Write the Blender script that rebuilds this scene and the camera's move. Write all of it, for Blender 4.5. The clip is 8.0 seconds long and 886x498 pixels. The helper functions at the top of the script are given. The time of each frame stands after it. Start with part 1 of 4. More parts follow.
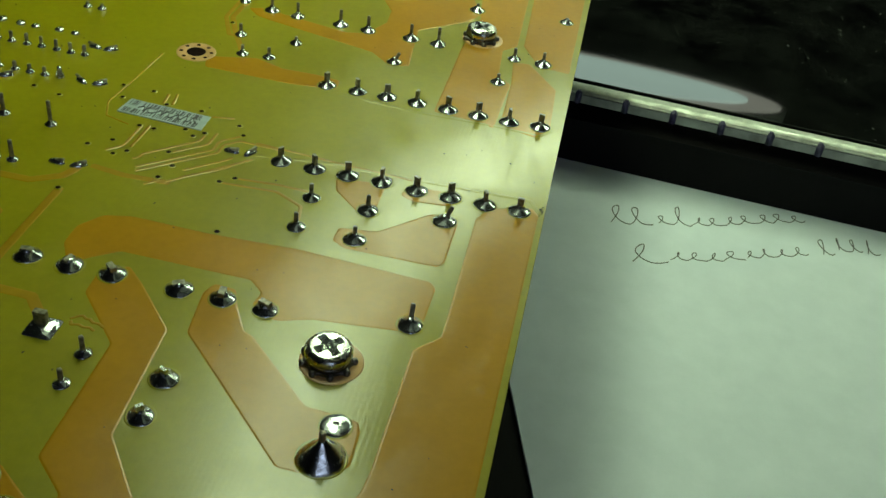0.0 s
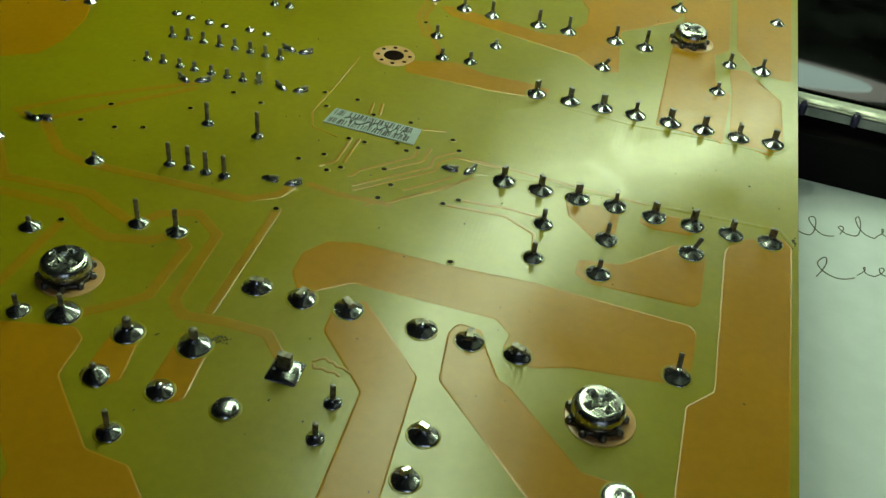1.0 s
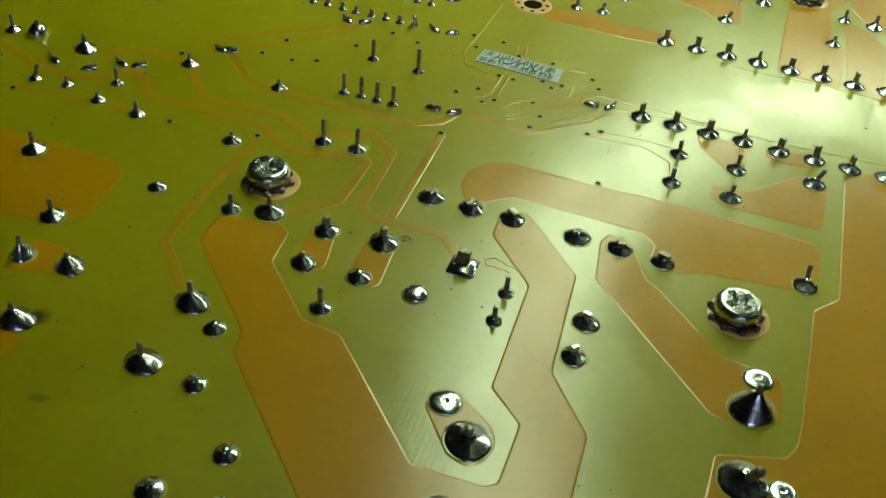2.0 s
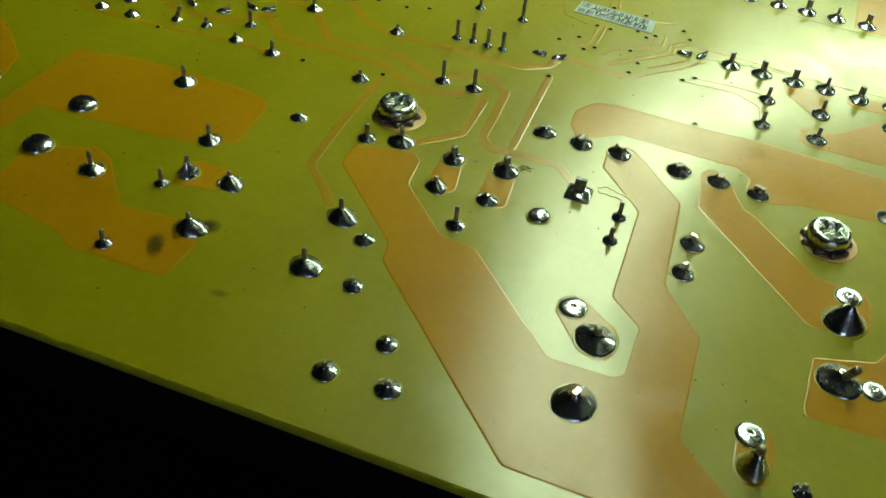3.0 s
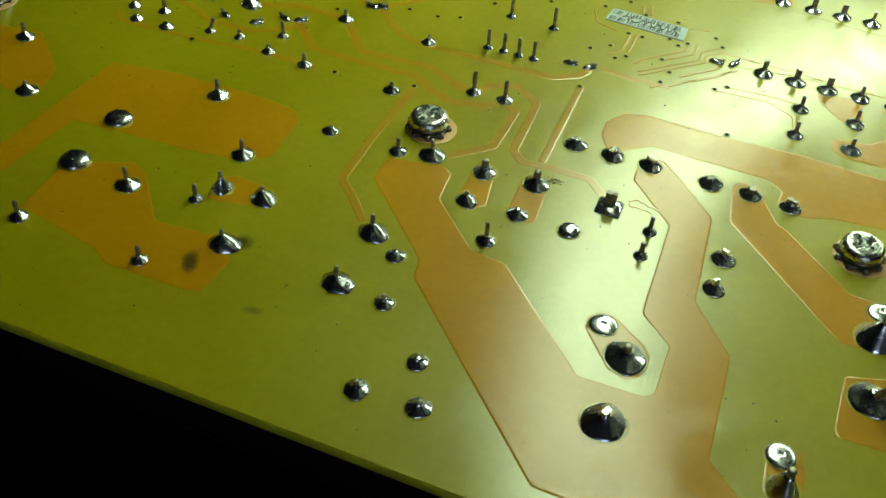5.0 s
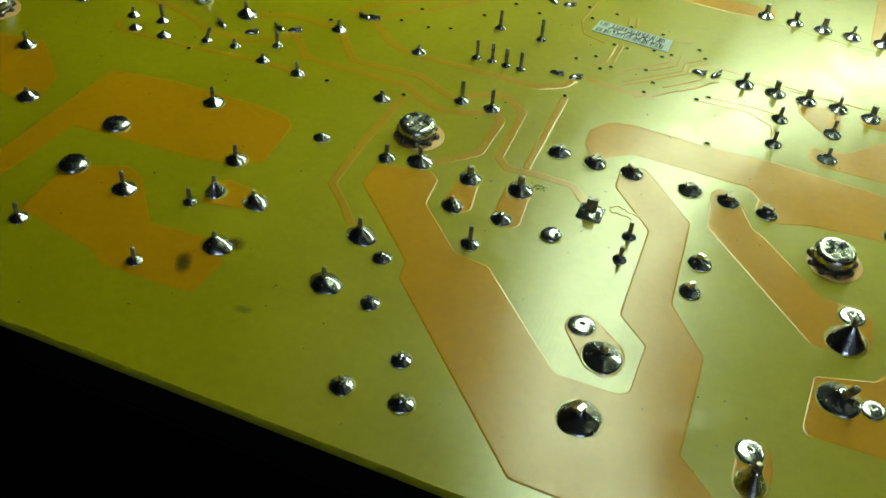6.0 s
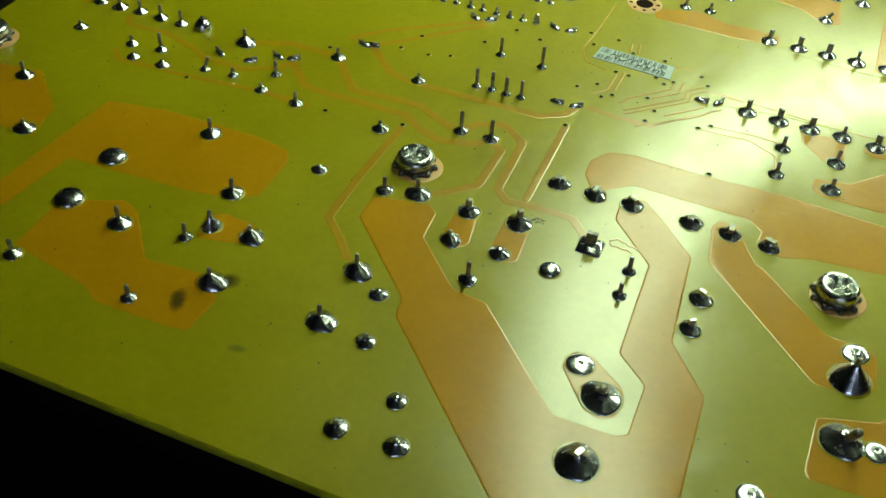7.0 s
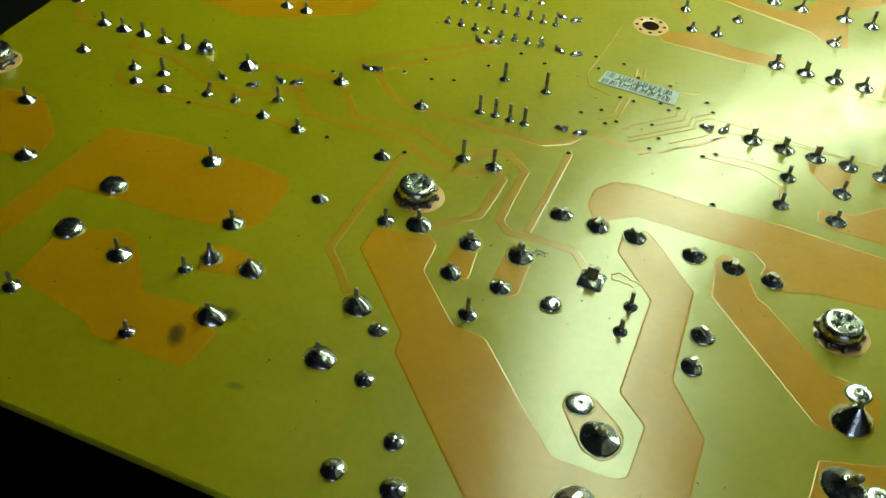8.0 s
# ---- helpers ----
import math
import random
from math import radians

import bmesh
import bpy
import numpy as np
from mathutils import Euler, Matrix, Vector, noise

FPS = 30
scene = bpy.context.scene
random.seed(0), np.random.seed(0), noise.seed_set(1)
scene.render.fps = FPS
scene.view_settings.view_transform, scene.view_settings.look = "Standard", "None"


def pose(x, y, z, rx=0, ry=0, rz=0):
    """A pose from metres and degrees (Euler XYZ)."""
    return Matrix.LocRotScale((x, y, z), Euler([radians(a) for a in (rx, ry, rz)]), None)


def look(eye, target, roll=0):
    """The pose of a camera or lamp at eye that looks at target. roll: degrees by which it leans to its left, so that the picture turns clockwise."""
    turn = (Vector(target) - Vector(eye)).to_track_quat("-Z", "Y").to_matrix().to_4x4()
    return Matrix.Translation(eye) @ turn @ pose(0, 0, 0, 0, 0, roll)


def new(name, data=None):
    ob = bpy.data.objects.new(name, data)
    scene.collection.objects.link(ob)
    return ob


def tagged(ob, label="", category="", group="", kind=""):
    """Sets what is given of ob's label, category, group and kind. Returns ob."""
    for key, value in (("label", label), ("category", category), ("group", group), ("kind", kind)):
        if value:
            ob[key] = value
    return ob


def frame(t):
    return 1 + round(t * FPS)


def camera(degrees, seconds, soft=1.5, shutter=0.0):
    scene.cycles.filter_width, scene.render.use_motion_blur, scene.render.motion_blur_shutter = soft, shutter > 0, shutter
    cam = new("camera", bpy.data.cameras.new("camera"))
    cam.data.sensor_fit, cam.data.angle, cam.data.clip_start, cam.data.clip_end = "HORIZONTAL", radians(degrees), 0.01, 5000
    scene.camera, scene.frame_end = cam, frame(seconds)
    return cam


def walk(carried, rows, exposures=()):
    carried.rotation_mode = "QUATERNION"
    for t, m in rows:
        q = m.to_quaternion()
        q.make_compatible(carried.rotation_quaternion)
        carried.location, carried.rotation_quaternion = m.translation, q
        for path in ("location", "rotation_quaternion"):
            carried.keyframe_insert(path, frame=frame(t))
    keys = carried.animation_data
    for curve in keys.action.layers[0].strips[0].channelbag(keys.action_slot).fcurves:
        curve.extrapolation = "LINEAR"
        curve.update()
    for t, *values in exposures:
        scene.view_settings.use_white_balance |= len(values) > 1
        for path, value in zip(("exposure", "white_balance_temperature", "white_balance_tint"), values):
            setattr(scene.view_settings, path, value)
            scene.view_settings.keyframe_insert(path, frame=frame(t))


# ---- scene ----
cam = camera(47.20, 8.0)
# seconds, eye in metres, turn in degrees
ROWS = [
    (0.000, 0.04744, -0.08507, 0.14393, 52.402, -6.341, 11.376),
    (0.500, 0.03593, -0.07386, 0.13987, 51.517, -5.508, 13.131),
    (1.000, 0.02348, -0.07667, 0.14007, 50.661, -4.915, 15.296),
    (1.500, 0.02341, -0.08710, 0.13867, 49.727, -4.303, 17.556),
    (2.000, 0.01594, -0.09678, 0.14345, 48.955, -4.317, 18.936),
    (2.200, 0.01480, -0.10175, 0.14408, 48.475, -4.683, 19.083),
    (2.475, 0.01167, -0.10656, 0.14500, 47.946, -4.596, 19.859),
    (2.750, 0.00925, -0.11126, 0.14619, 47.421, -4.567, 20.329),
    (3.025, 0.00777, -0.11482, 0.14733, 47.018, -4.546, 20.596),
    (3.300, 0.00743, -0.11619, 0.14810, 46.852, -4.481, 20.761),
    (3.500, 0.00659, -0.11580, 0.14904, 46.579, -4.408, 20.898),
    (4.000, 0.00754, -0.11299, 0.14852, 46.516, -4.000, 21.158),
    (4.500, 0.00707, -0.11003, 0.14932, 46.296, -3.386, 21.529),
    (4.875, 0.00692, -0.11193, 0.15017, 46.169, -3.298, 21.828),
    (5.250, 0.00820, -0.11419, 0.15102, 46.352, -3.371, 21.986),
    (5.625, 0.00978, -0.11574, 0.15189, 46.625, -3.469, 22.089),
    (6.000, 0.01048, -0.11548, 0.15282, 46.770, -3.461, 22.226),
    (6.500, 0.00911, -0.11549, 0.15396, 47.038, -3.316, 22.351),
    (7.000, 0.01039, -0.11152, 0.15467, 47.119, -3.066, 22.556),
    (7.500, 0.00986, -0.10936, 0.15619, 46.881, -2.783, 22.549),
    (8.000, 0.00987, -0.10731, 0.15793, 46.809, -2.898, 23.198),
]
walk(cam, [(t, pose(x, y, z, rx, ry, rz)) for t, x, y, z, rx, ry, rz in ROWS],
     exposures=((0, -0.72), (1, -0.72), (1.5, -0.46), (2, -0.36), (3.5, 0.08), (8, 0.10)))

MM = 0.001
BOARD_TOP = 0.062          # height of the board's solder side over the desk

# ---- world and light ----
world = bpy.data.worlds.new("room_air")
scene.world = world
world.use_nodes = True
world.node_tree.nodes["Background"].inputs[0].default_value = (0.75, 0.85, 1.0, 1)
world.node_tree.nodes["Background"].inputs[1].default_value = 0.02


# daylight from a window behind the camera, in the south wall's opening
sky_glow = bpy.data.lights.new("window_daylight", "AREA")
sky_glow.shape, sky_glow.size, sky_glow.size_y, sky_glow.energy, sky_glow.color = "RECTANGLE", 0.9, 0.8, 5.0, (0.66, 0.80, 1.0)
new("window_daylight", sky_glow).matrix_world = look((0.90, -1.94, 0.75), (0.05, 0, 0.05))
# the oval bench lamp over the board: centre, half widths of its tube's oval, the tube's radius and glow
LAMP_AT, LAMP_A, LAMP_B, TUBE_R, LAMP_GLOW = (0.110, 0.150, 0.215), 0.128, 0.190, 0.015, 17.0
SHADE_AT, SHADE_GLOW = (0.030, 0.535, 0.200), 4.6


# ---- materials ----
def nodes_of(name):
    mat = bpy.data.materials.new(name)
    mat.use_nodes = True
    return mat, mat.node_tree, mat.node_tree.nodes["Principled BSDF"]


def add(tree, kind, **inputs):
    node = tree.nodes.new(kind)
    for key, value in inputs.items():
        node.inputs[key.replace("_", " ")].default_value = value
    return node


def ramp(tree, source, *stops):
    node = tree.nodes.new("ShaderNodeValToRGB")
    while len(node.color_ramp.elements) < len(stops):
        node.color_ramp.elements.new(0.5)
    for el, (at, col) in zip(node.color_ramp.elements, stops):
        el.position, el.color = at, (*col, 1) if len(col) == 3 else col
    tree.links.new(source, node.inputs[0])
    return node.outputs[0]


def grey(v):
    return (v, v, v)


def coords(tree, scale=(1, 1, 1), turn=0.0):
    mp = tree.nodes.new("ShaderNodeMapping")
    mp.inputs["Scale"].default_value = scale
    mp.inputs["Rotation"].default_value = (0, 0, radians(turn))
    geo = tree.nodes.new("ShaderNodeNewGeometry")
    tree.links.new(geo.outputs["Position"], mp.inputs[0])
    return mp.outputs[0]


def bump(tree, bsdf, height, strength, distance, normal=None):
    node = tree.nodes.new("ShaderNodeBump")
    node.inputs["Strength"].default_value, node.inputs["Distance"].default_value = strength, distance
    tree.links.new(height, node.inputs["Height"])
    if normal:
        tree.links.new(normal, node.inputs["Normal"])
    tree.links.new(node.outputs[0], bsdf.inputs["Normal"])
    return node.outputs[0]


def lacquer(name, low, high, weave, coat=0.76, gloss=0.22, scuffs=0.000005):
    """Solder mask over glass cloth or copper: mottled, with a glossy coat and the weave showing through it."""
    mat, tree, bsdf = nodes_of(name)
    link = tree.links.new
    blotch = add(tree, "ShaderNodeTexNoise", Scale=42.0, Detail=7.0, Roughness=0.68)
    link(coords(tree), blotch.inputs["Vector"])
    fine = add(tree, "ShaderNodeTexNoise", Scale=900.0, Detail=3.0)
    link(coords(tree), fine.inputs["Vector"])
    base = ramp(tree, blotch.outputs[0], (0.3, low), (0.7, high))
    mix = tree.nodes.new("ShaderNodeMixRGB")
    mix.blend_type = "MULTIPLY"
    mix.inputs[0].default_value = 0.25
    link(base, mix.inputs[1])
    link(ramp(tree, fine.outputs[0], (0.3, grey(0.7)), (0.7, grey(1.0))), mix.inputs[2])
    link(mix.outputs[0], bsdf.inputs["Base Color"])
    # the glass cloth's threads
    wave = tree.nodes.new("ShaderNodeTexWave")
    wave.wave_type, wave.bands_direction = "BANDS", "X"
    wave.inputs["Scale"].default_value, wave.inputs["Distortion"].default_value = 480.0, 0.9
    wave.inputs["Detail"].default_value, wave.inputs["Detail Scale"].default_value = 2.0, 0.6
    link(coords(tree), wave.inputs["Vector"])
    soft = add(tree, "ShaderNodeTexNoise", Scale=260.0, Detail=3.0)
    link(coords(tree, (1, 0.2, 1)), soft.inputs["Vector"])
    patch = add(tree, "ShaderNodeTexNoise", Scale=70.0, Detail=2.0)
    link(coords(tree), patch.inputs["Vector"])
    where = tree.nodes.new("ShaderNodeMath")
    where.operation = "MULTIPLY"
    link(wave.outputs["Fac"], where.inputs[0])
    link(ramp(tree, patch.outputs[0], (0.38, grey(0.1)), (0.68, grey(1.0))), where.inputs[1])
    total = tree.nodes.new("ShaderNodeMath")
    total.operation = "MULTIPLY_ADD"
    link(where.outputs[0], total.inputs[0])
    total.inputs[1].default_value = weave
    link(soft.outputs[0], total.inputs[2])
    first = bump(tree, bsdf, total.outputs[0], 0.42, 0.000016)
    # shallow unevenness of the coat, and specks of dust
    wavy = add(tree, "ShaderNodeTexNoise", Scale=120.0, Detail=2.0)
    link(coords(tree), wavy.inputs["Vector"])
    grain = add(tree, "ShaderNodeTexNoise", Scale=1500.0, Detail=4.0, Roughness=0.7)
    link(coords(tree), grain.inputs["Vector"])
    fibre = add(tree, "ShaderNodeTexNoise", Scale=1300.0, Detail=3.0, Roughness=0.6)
    link(coords(tree, (1, 0.12, 1), 4), fibre.inputs["Vector"])
    rough = bump(tree, bsdf, fibre.outputs[0], 0.35, 0.000014, first)
    # scuffs and dried flux, in broken patches
    scuff = add(tree, "ShaderNodeTexNoise", Scale=620.0, Detail=7.0, Roughness=0.72, Distortion=1.6)
    link(coords(tree, (1, 0.7, 1), -30), scuff.inputs["Vector"])
    area = add(tree, "ShaderNodeTexNoise", Scale=48.0, Detail=3.0, Roughness=0.6)
    link(coords(tree), area.inputs["Vector"])
    marks = tree.nodes.new("ShaderNodeMath")
    marks.operation = "MULTIPLY"
    link(ramp(tree, scuff.outputs[0], (0.50, grey(0.0)), (0.60, grey(1.0))), marks.inputs[0])
    link(ramp(tree, area.outputs[0], (0.48, grey(0.0)), (0.66, grey(1.0))), marks.inputs[1])
    worn = bump(tree, bsdf, marks.outputs[0], 0.45, scuffs, rough)
    mid = bump(tree, bsdf, grain.outputs[0], 0.3, 0.000014, worn)
    second = bump(tree, bsdf, wavy.outputs[0], 0.25, 0.0001, mid)
    link(second, bsdf.inputs["Coat Normal"])
    link(ramp(tree, blotch.outputs[0], (0.3, grey(0.34)), (0.7, grey(0.45))), bsdf.inputs["Roughness"])
    bsdf.inputs["Coat Weight"].default_value = coat
    # finger marks and wiped flux dull the coat in patches
    smear = add(tree, "ShaderNodeTexNoise", Scale=95.0, Detail=6.0, Roughness=0.7, Distortion=1.2)
    link(coords(tree, (1, 0.6, 1), 25), smear.inputs["Vector"])
    link(ramp(tree, smear.outputs[0], (0.40, grey(0.09)), (0.62, grey(0.24))), bsdf.inputs["Coat Roughness"])
    bsdf.inputs["Specular IOR Level"].default_value = gloss
    return mat


MASK = lacquer("yellow_green_mask", (0.235, 0.200, 0.0005), (0.30, 0.258, 0.0008), 0.6)
COPPER = lacquer("masked_copper", (0.36, 0.168, 0.0005), (0.435, 0.208, 0.0008), 0.06, 0.5, 0.11, 0.000012)


def metal(name, colour, rough, dirt, scale):
    mat, tree, bsdf = nodes_of(name)
    link = tree.links.new
    n = add(tree, "ShaderNodeTexNoise", Scale=scale, Detail=4.0, Roughness=0.6)
    link(coords(tree), n.inputs["Vector"])
    link(ramp(tree, n.outputs[0], (0.3, tuple(c * dirt for c in colour)), (0.6, colour)), bsdf.inputs["Base Color"])
    link(ramp(tree, n.outputs[0], (0.3, grey(rough * 1.8)), (0.65, grey(rough))), bsdf.inputs["Roughness"])
    bsdf.inputs["Metallic"].default_value = 1.0
    bump(tree, bsdf, n.outputs[0], 0.35, 0.00008)
    return mat


SOLDER = metal("solder", (0.68, 0.70, 0.74), 0.17, 0.5, 900.0)
LEAD = metal("tinned_lead", (0.30, 0.275, 0.22), 0.42, 0.5, 1400.0)
STEEL = metal("plated_steel", (0.60, 0.62, 0.60), 0.2, 0.6, 500.0)
WASHER = metal("dark_steel", (0.22, 0.20, 0.19), 0.25, 0.5, 700.0)
TRACK = lacquer("masked_track", (0.33, 0.178, 0.0006), (0.37, 0.205, 0.001), 0.2)
BARE = lacquer("bare_copper_ring", (0.50, 0.27, 0.10), (0.62, 0.36, 0.16), 0.1)


def plain(name, low, high, scale, rough, relief=0.0, coat=0.0):
    mat, tree, bsdf = nodes_of(name)
    link = tree.links.new
    n = add(tree, "ShaderNodeTexNoise", Scale=scale, Detail=6.0, Roughness=0.65)
    link(coords(tree), n.inputs["Vector"])
    link(ramp(tree, n.outputs[0], (0.35, low), (0.7, high)), bsdf.inputs["Base Color"])
    bsdf.inputs["Roughness"].default_value = rough
    bsdf.inputs["Coat Weight"].default_value = coat
    if relief:
        bump(tree, bsdf, n.outputs[0], 0.5, relief)
    return mat


# the board's sawn edge: glass cloth and resin that lets light through from the top
CUT, _tree, _b = nodes_of("sawn_laminate")
_n = add(_tree, "ShaderNodeTexNoise", Scale=700.0, Detail=4.0)
_tree.links.new(coords(_tree, (1, 1, 4)), _n.inputs["Vector"])
_tree.links.new(ramp(_tree, _n.outputs[0], (0.3, (0.36, 0.35, 0.008)), (0.7, (0.46, 0.46, 0.02))), _b.inputs["Base Color"])
_b.inputs["Subsurface Weight"].default_value = 1.0
_b.inputs["Subsurface Radius"].default_value = (1.0, 1.0, 0.15)
_b.inputs["Subsurface Scale"].default_value = 0.003
_b.inputs["Roughness"].default_value = 0.6


def film(name, dark, light, most):
    """A thin film with a soft, ragged outline that thins out towards its rim."""
    mat, tree, bsdf = nodes_of(name)
    link = tree.links.new
    tc = tree.nodes.new("ShaderNodeTexCoord")
    mp = tree.nodes.new("ShaderNodeMapping")
    mp.inputs["Location"].default_value, mp.inputs["Scale"].default_value = (-1, -1, 0), (2, 2, 0)
    link(tc.outputs["Generated"], mp.inputs[0])
    ball = tree.nodes.new("ShaderNodeTexGradient")
    ball.gradient_type = "SPHERICAL"
    link(mp.outputs[0], ball.inputs[0])
    n = add(tree, "ShaderNodeTexNoise", Scale=520.0, Detail=8.0, Roughness=0.78, Distortion=0.6)
    link(coords(tree), n.inputs["Vector"])
    both = tree.nodes.new("ShaderNodeMath")
    both.operation = "MULTIPLY"
    link(ball.outputs["Fac"], both.inputs[0])
    link(n.outputs[0], both.inputs[1])
    link(ramp(tree, both.outputs[0], (0.10, grey(0.0)), (0.34, grey(most))), bsdf.inputs["Alpha"])
    link(ramp(tree, n.outputs[0], (0.35, dark), (0.65, light)), bsdf.inputs["Base Color"])
    bsdf.inputs["Roughness"].default_value = 0.4
    return mat


STAIN = film("flux_residue", (0.05, 0.04, 0.002), (0.10, 0.075, 0.003), 0.7)
GRIME = film("grey_smudge", (0.10, 0.10, 0.03), (0.16, 0.16, 0.04), 0.3)
GRIT = plain("dark_grit", (0.03, 0.03, 0.01), (0.09, 0.08, 0.03), 900, 0.8)
HOLE = plain("drilled_hole", (0.012, 0.008, 0.006), (0.02, 0.012, 0.01), 800, 0.7)
HOLE.node_tree.nodes["Principled BSDF"].inputs["Specular IOR Level"].default_value = 0.0
PAPER = plain("white_paper", (0.66, 0.72, 0.80), (0.72, 0.78, 0.86), 120, 0.85, 0.00005)
STICKER = plain("sticker_paper", (0.30, 0.36, 0.38), (0.40, 0.46, 0.48), 300, 0.7)
INK = plain("pencil_ink", (0.05, 0.05, 0.055), (0.10, 0.10, 0.11), 900, 0.7)
DESK = plain("black_desk", (0.003, 0.0026, 0.0025), (0.006, 0.005, 0.005), 30, 0.75, 0.0001)
DESK.node_tree.nodes["Principled BSDF"].inputs["Specular IOR Level"].default_value = 0.15
WALL = plain("room_wall", (0.07, 0.065, 0.055), (0.10, 0.095, 0.08), 3, 0.9)
ENAMEL = plain("pale_enamel", (0.60, 0.62, 0.60), (0.66, 0.68, 0.66), 20, 0.4)
PANEL = plain("black_scuffed_panel", (0.0008, 0.0009, 0.0009), (0.010, 0.011, 0.010), 75, 0.03)
SPECK = plain("pale_specks", (0.02, 0.02, 0.018), (0.14, 0.14, 0.13), 120, 0.7)
ALLOY = metal("pale_alloy", (0.66, 0.68, 0.62), 0.45, 0.75, 260.0)
GREY_ALLOY = metal("grey_alloy", (0.30, 0.30, 0.30), 0.4, 0.8, 200.0)
RUBBER = plain("dark_notch", (0.025, 0.022, 0.05), (0.06, 0.05, 0.13), 300, 0.35)
GLOW, _tree, _b = nodes_of("fluorescent_glow")
_b.inputs["Base Color"].default_value = (0.8, 0.85, 0.8, 1)
_b.inputs["Emission Color"].default_value = (0.79, 1.0, 0.62, 1)
_b.inputs["Emission Strength"].default_value = LAMP_GLOW


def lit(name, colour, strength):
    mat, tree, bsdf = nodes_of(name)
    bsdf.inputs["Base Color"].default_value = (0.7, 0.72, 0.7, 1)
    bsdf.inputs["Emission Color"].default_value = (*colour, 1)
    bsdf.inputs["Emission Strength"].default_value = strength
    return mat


SHADE_LIGHT = lit("lit_diffuser", (0.72, 1.0, 0.84), SHADE_GLOW)
# the reflector is no source: weak emission stands in for light from the diffuser
REFLECTOR_GLOW = lit("reflector_painted_glow", (0.95, 1.0, 0.80), SHADE_GLOW * 0.42)


# ---- mesh helpers ----
def finish(bm, name, mat, smooth=True):
    me = bpy.data.meshes.new(name)
    bmesh.ops.recalc_face_normals(bm, faces=bm.faces)
    bm.to_mesh(me)
    bm.free()
    for p in me.polygons:
        p.use_smooth = smooth
    me.materials.append(mat)
    return me


def part(name, data, material=None, parent=None, label="", smooth=True):
    """One mesh object under a thing or a part; data is a bmesh or a mesh."""
    me = finish(data, name, material, smooth) if isinstance(data, bmesh.types.BMesh) else data
    ob = new(name, me)
    if parent:
        ob.parent = parent
    return tagged(ob, label)


def box_bm(lo, hi, bevel=0.0):
    bm = bmesh.new()
    lo, hi = Vector(lo), Vector(hi)
    bmesh.ops.create_cube(bm, size=1)
    for v in bm.verts:
        v.co = Vector([(lo[i] + hi[i]) / 2 + v.co[i] * (hi[i] - lo[i]) for i in range(3)])
    if bevel:
        bmesh.ops.bevel(bm, geom=bm.edges[:], offset=bevel, segments=2, affect="EDGES")
    return bm


def lathe(profile, n=24, wobble=0.0, seed=0):
    """A turned form about z from (radius, height) pairs, outside in; wobble makes it uneven."""
    rnd = random.Random(seed)
    ph = [rnd.uniform(0, 6.28) for _ in range(3)]
    bm = bmesh.new()
    rings = []
    for r, z in profile:
        ring = []
        for k in range(n):
            a = 2 * math.pi * k / n
            w = 1 + wobble * (math.sin(2 * a + ph[0]) + 0.6 * math.sin(3 * a + ph[1]) + 0.5 * math.sin(5 * a + ph[2] + z * 900)
                              + 0.3 * math.sin(9 * a + ph[0] + ph[2]) * math.sin(a + ph[1]))
            ring.append(bm.verts.new((r * w * math.cos(a), r * w * math.sin(a), z)))
        rings.append(ring)
    for lo, hi in zip(rings, rings[1:]):
        for k in range(n):
            bm.faces.new((lo[k], lo[(k + 1) % n], hi[(k + 1) % n], hi[k]))
    bm.faces.new(rings[-1])
    return bm


# ---- the room ----
def slab(name, lo, hi, mat, label, bevel=0.0):
    return tagged(part(name, box_bm(lo, hi, bevel), mat, smooth=False), label, kind="structure")


slab("desk_top", (-0.7, -0.6, -0.03), (0.9, 0.75, 0.0), DESK, "dark black worktop under the board and paper", 0.002)
slab("floor", (-2.0, -2.0, -0.80), (2.0, 2.0, -0.76), WALL, "plain dim floor of the room")
slab("ceiling", (-2.0, -2.0, 1.7), (2.0, 2.0, 1.74), WALL, "plain dim ceiling of the room")
slab("wall_north", (-2.0, 2.0, -0.8), (2.0, 2.1, 1.74), WALL, "plain dim wall of the room")
slab("wall_east", (2.0, -2.1, -0.8), (2.1, 2.1, 1.74), WALL, "plain dim wall of the room")
slab("wall_west", (-2.1, -2.1, -0.8), (-2.0, 2.1, 1.74), WALL, "plain dim wall of the room")
# the south wall, in four pieces round the window's opening
slab("wall_south", (-2.0, -2.1, -0.8), (0.4, -2.0, 1.74), WALL, "plain dim wall beside the window")
slab("wall_south", (1.4, -2.1, -0.8), (2.0, -2.0, 1.74), WALL, "plain dim wall beside the window")
slab("wall_south", (0.4, -2.1, -0.8), (1.4, -2.0, 0.3), WALL, "plain dim wall under the window")
slab("wall_south", (0.4, -2.1, 1.2), (1.4, -2.0, 1.74), WALL, "plain dim wall over the window")

# ---- the oval lamp over the board ----
bench_lamp = tagged(new("bench_lamp"), "oval fluorescent bench lamp glowing over the circuit board", "lamp")
bench_lamp.location = LAMP_AT


